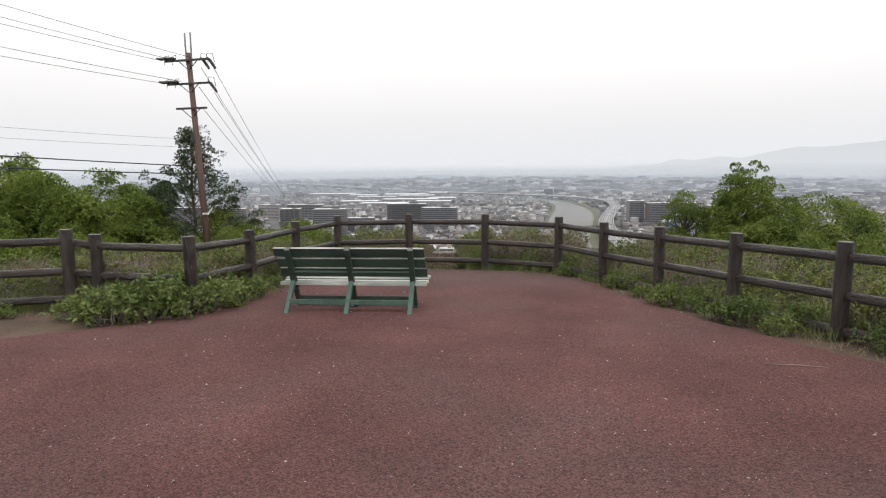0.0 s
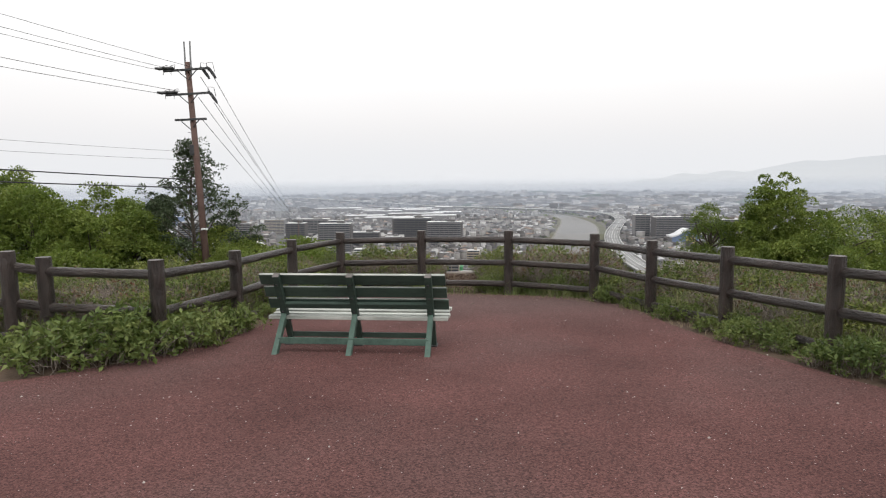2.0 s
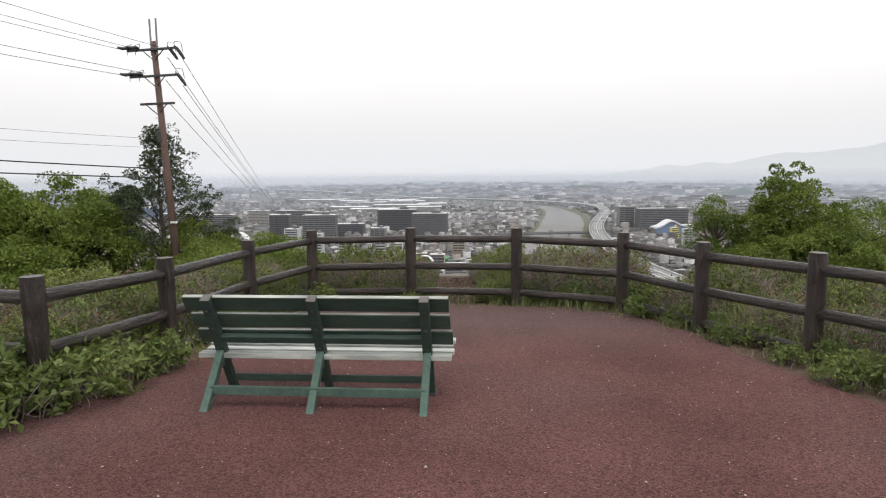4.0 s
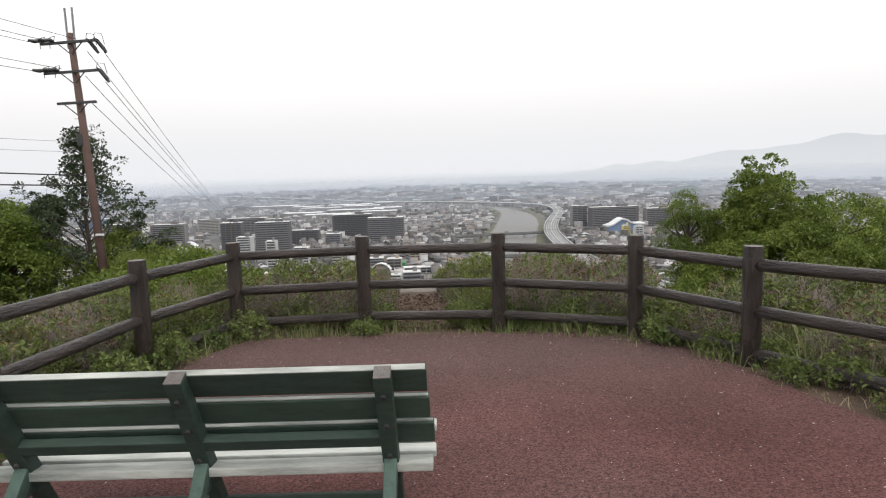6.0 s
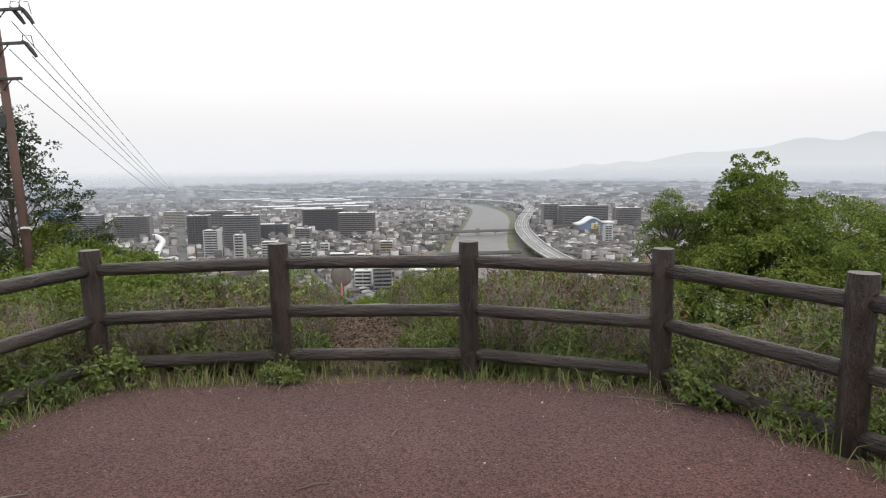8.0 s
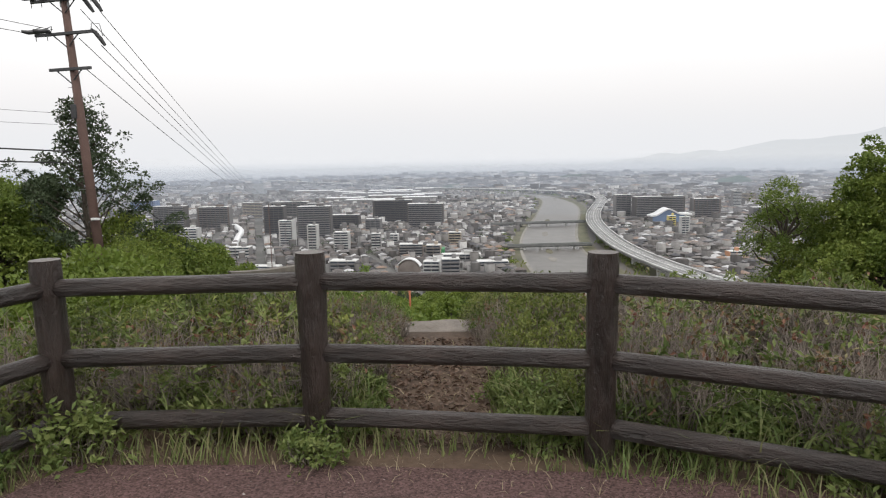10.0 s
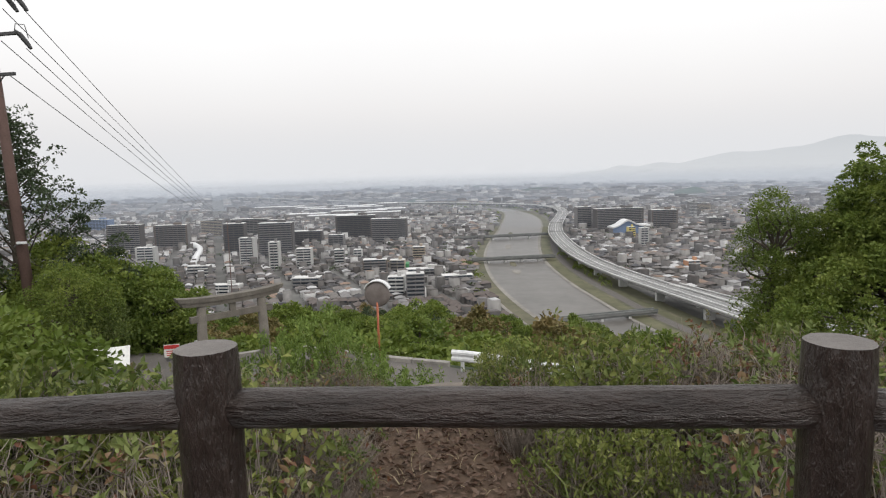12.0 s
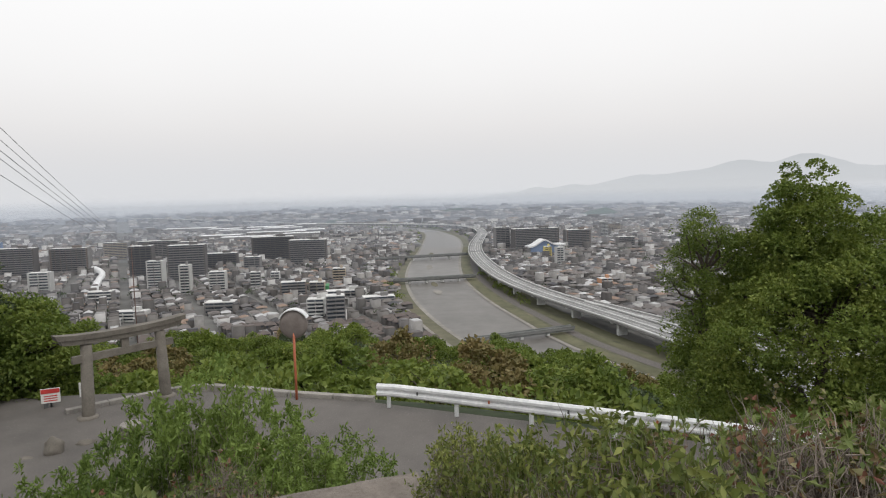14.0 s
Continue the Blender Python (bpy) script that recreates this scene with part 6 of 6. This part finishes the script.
D, Gy, W_, Tn, Br = P_DARK, P_GREY, P_WHITE, P_TAN, P_BROWN
for x, y, w, h, d, wall, band, label, side in (
        (-457, 899, 48, 42, 16, D, Gy, "dark high-rise apartment block", None), (-407, 942, 49, 37, 16, Br, Gy, "grey-brown apartment block", Gy),
        (-275, 835, 28, 44, 18, D, D, "dark apartment tower", None), (-227, 735, 15, 33, 15, D, W_, "slim tower with white edges", W_),
        (-212, 810, 45, 45, 18, D, Gy, "tall dark apartment block", None), (-182, 687, 9, 32, 12, Gy, W_, "slim white apartment tower", W_),
        (-148, 683, 17, 24, 14, W_, W_, "white apartment block", None), (-199, 940, 50, 22, 16, D, D, "long dark block", None),
        (-130, 1004, 66, 40, 18, D, D, "wide dark apartment block", None), (-70, 935, 56, 38, 18, D, Gy, "wide dark apartment block beside another", None),
        (-140, 863, 22, 22, 14, Gy, Gy, "grey apartment block", None), (-19, 712, 15, 19, 12, Tn, Tn, "tan apartment block", None),
        (-17, 491, 15, 23, 12, Gy, Gy, "plain grey apartment block", None), (-33, 503, 14, 19, 12, W_, W_, "white apartment block with balconies", None),
        (-62, 618, 25, 18, 14, Br, Gy, "brown-grey apartment block", None), (310, 1012, 82, 39, 18, D, Gy, "very long grey apartment block", None),
        (383, 1003, 42, 35, 18, Br, Gy, "grey apartment block beside the long one", Gy), (258, 1040, 26, 41, 18, Gy, Gy, "pale grey tower", None),
        (289, 884, 10, 19, 10, P_YELLOW, P_YELLOW, "yellow office block", None), (275, 790, 9, 26, 10, W_, W_, "slim white block", W_),
        (258, 600, 13, 10, 11, P_BRICK, W_, "orange brick building with a white roof", None), (-190, 545, 27, 9, 12, W_, W_, "long white low building", None),
        (-724, 1310, 58, 28, 20, P_BLUE, P_BLUE, "blue-grey office slab", None), (-345, 726, 20, 26, 12, W_, W_, "white apartment block", W_),
        (-111, 700, 11, 20, 11, Gy, W_, "slim grey block", None), (-95, 744, 10, 14, 10, W_, W_, "small white block", None),
        (-262, 1010, 26, 36, 16, Gy, Gy, "pale grey tower", None), (-330, 1090, 70, 34, 18, Gy, Gy, "long pale apartment block", None),
        (-420, 1150, 40, 30, 16, Gy, Tn, "pale apartment block", None), (520, 1210, 16, 36, 14, Gy, W_, "slim tower among houses", None),
        (470, 1000, 30, 20, 14, Gy, Gy, "grey apartment block", None), (600, 1350, 40, 24, 16, Gy, Tn, "pale apartment block", None),
        (-40, 640, 16, 14, 12, Tn, Gy, "tan low block", None), (20, 560, 30, 9, 14, Gy, Gy, "long low grey block", None), (-10, 600, 40, 10, 12, W_, Gy, "long pale low block", None),
        (-120, 560, 26, 11, 14, Gy, Gy, "grey low block", None), (-250, 640, 22, 14, 12, Gy, W_, "grey block", None)):
    block(x, y, w, h, d, wall, band, label + " in the town", 0.06 * math.sin(x), side)
court = part("sports_net", box_bm(15, 18, 9, (-36, 655, PLAIN_Z), 0.3), P_GREEN)
tagged(court, "green net of a sports court", "net")

# hall with a wavy white roof
hall = thing("hall", "hall with a wavy white roof and blue glazed front", "building", at=Matrix.Translation((305, 950, PLAIN_Z)))
part("wall", box_bm(54, 22, 14, (0, 0, 0)), P_GREY, hall)
part("glazed_front", box_bm(50, 0.6, 13, (0, -11.4, 0.5)), P_BLUE, hall, "blue glazed front")
bm = bmesh.new()
rows = []
for u in np.linspace(-1, 1, 33):
    z = 14 + 9.5 * math.exp(-((u + 0.15) / 0.42) ** 2) + 1.5 * u
    rows.append([bm.verts.new((u * 30, yy, z + k)) for yy, k in ((-14, 0), (12, 0), (12, 2.2), (-14, 2.2))])
for p, q in zip(rows, rows[1:]):
    for k in range(4):
        bm.faces.new((p[k], p[(k + 1) % 4], q[(k + 1) % 4], q[k]))
bm.faces.new(rows[0])
bm.faces.new(rows[-1][::-1])
part("roof", bm, M_STEEL, hall, "wavy white roof")
bm = bmesh.new()
rows = []
for u in np.linspace(-0.92, 0.75, 25):
    z = 13.6 + 9.5 * math.exp(-((u + 0.15) / 0.42) ** 2) + 1.5 * u
    rows.append((bm.verts.new((u * 30, -11.8, 6)), bm.verts.new((u * 30, -11.8, z))))
for p, q in zip(rows, rows[1:]):
    bm.faces.new((p[0], q[0], q[1], p[1]))
part("gable_glazing", bm, P_BLUE, hall, "blue glazing under the wave")

# arcade with a white roof, factory sheds
arc = along([(-262, 647), (-288, 728), (-312, 800), (-326, 850), (-352, 905), (-376, 946)], 24)
ribbon("arcade_roof", offset(arc, np.full(24, -3.4)), offset(arc, np.full(24, 3.4)), PLAIN_Z + 9.5, M_STEEL, "curving white arcade roof between houses", "roof", 8, kind="structure")
for x, y, w, d, h in ((-330, 1850, 120, 40, 11), (-210, 1870, 110, 40, 13), (-395, 1960, 90, 50, 11), (-260, 1980, 140, 60, 12), (-150, 2000, 60, 40, 16), (-520, 2060, 160, 50, 11), (-250, 1500, 120, 40, 12), (-130, 1560, 90, 36, 13), (-330, 1590, 100, 44, 12), (-200, 1640, 150, 40, 14), (-120, 1720, 80, 44, 13)):
    s = thing("factory", "long low factory hall with a white roof", "building", "white factory halls", at=Matrix.Translation((x, y, PLAIN_Z)))
    part("wall", box_bm(w, d, h, (0, 0, 0)), P_GREY, s)
    for k in range(4):
        part("roof", box_bm(w * 0.245, d + 1, 1.2, (w * (k - 1.5) * 0.25, 0, h + 0.3 * (k % 2)), 0.3), M_STEEL, s, "white roof bay")

# open ground, far woods and mountains
for k, (x, y, rx, ry) in enumerate(FIELDS):
    bm = bmesh.new()
    bm.faces.new([bm.verts.new((x + rx * math.cos(a) * (1 + 0.2 * math.sin(3 * a)), y + ry * math.sin(a), PLAIN_Z + 0.5 + 0.01 * k)) for a in np.linspace(0, 2 * math.pi, 25)[:-1]])
    tagged(part("open_field", bm, M_SAND), "pale open ground by the river", "ground", kind="structure")


def ridge(name, cx, cy, lx, ly, h, mat, label, seed, category="woods"):
    """A long low swell of ground."""
    n, m = 60, 14
    u, v = np.meshgrid(np.linspace(-1, 1, n), np.linspace(-1, 1, m))
    prof = np.clip(1 - u ** 2, 0, 1) ** 1.1 * np.clip(1 - v ** 2, 0, 1)
    lump = np.array([noise.noise(Vector((a * min(lx / 60, 5) + seed, b * 2, seed))) for a, b in zip(u.ravel(), v.ravel())]).reshape(u.shape)
    z = PLAIN_Z - 1 + far_rise(cy + v * ly) + h * prof * (0.8 + 0.35 * lump)
    vv = np.stack((cx + u * lx, cy + v * ly, z), -1).reshape(-1, 3)
    i = (np.arange(m - 1)[:, None] * n + np.arange(n - 1)[None]).ravel()
    f = np.stack((i, i + 1, i + n + 1, i + n), -1)
    tagged(new(name, numpy_mesh(name, vv, f, mat, True)), label, category, kind="structure")


for k, (x, y, lx, ly, h) in enumerate(((985, 2320, 90, 40, 34), (640, 4300, 420, 60, 26), (1500, 4000, 300, 60, 30), (-900, 4200, 600, 60, 26), (-250, 3600, 260, 40, 20), (-1600, 3800, 500, 60, 26), (250, 3300, 150, 30, 18), (520, 2900, 120, 30, 20), (2400, 3800, 500, 80, 36), (-60, 2350, 50, 20, 16), (1300, 3300, 160, 40, 26))):
    ridge("backdrop_wood", x, y, lx, ly, h, M_FARWOOD, "dark low wood far across the plain", k * 3.7)
ridge("backdrop_mountain", 3450, 4000, 2250, 500, 312, M_HILL, "mountain with a blue haze tint in its colour", 1.3, "mountain")
ridge("backdrop_mountain", 1900, 4350, 1100, 250, 120, M_HILL, "foothill with a blue haze tint in its colour", 4.1, "mountain")


# ---- glowing sheets imitating hazy air in the distance ----
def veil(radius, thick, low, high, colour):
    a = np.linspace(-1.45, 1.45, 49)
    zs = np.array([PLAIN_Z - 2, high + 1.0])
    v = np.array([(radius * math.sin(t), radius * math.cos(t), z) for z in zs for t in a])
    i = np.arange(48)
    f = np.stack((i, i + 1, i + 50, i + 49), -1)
    tagged(new("backdrop_haze", numpy_mesh("backdrop_haze", v, f, haze("haze", thick, low, high, colour))), "glowing sheet imitating haze over the distant plain", "haze", kind="structure")


# Emission colours of the sheets; the outermost also stands in for the far plain.
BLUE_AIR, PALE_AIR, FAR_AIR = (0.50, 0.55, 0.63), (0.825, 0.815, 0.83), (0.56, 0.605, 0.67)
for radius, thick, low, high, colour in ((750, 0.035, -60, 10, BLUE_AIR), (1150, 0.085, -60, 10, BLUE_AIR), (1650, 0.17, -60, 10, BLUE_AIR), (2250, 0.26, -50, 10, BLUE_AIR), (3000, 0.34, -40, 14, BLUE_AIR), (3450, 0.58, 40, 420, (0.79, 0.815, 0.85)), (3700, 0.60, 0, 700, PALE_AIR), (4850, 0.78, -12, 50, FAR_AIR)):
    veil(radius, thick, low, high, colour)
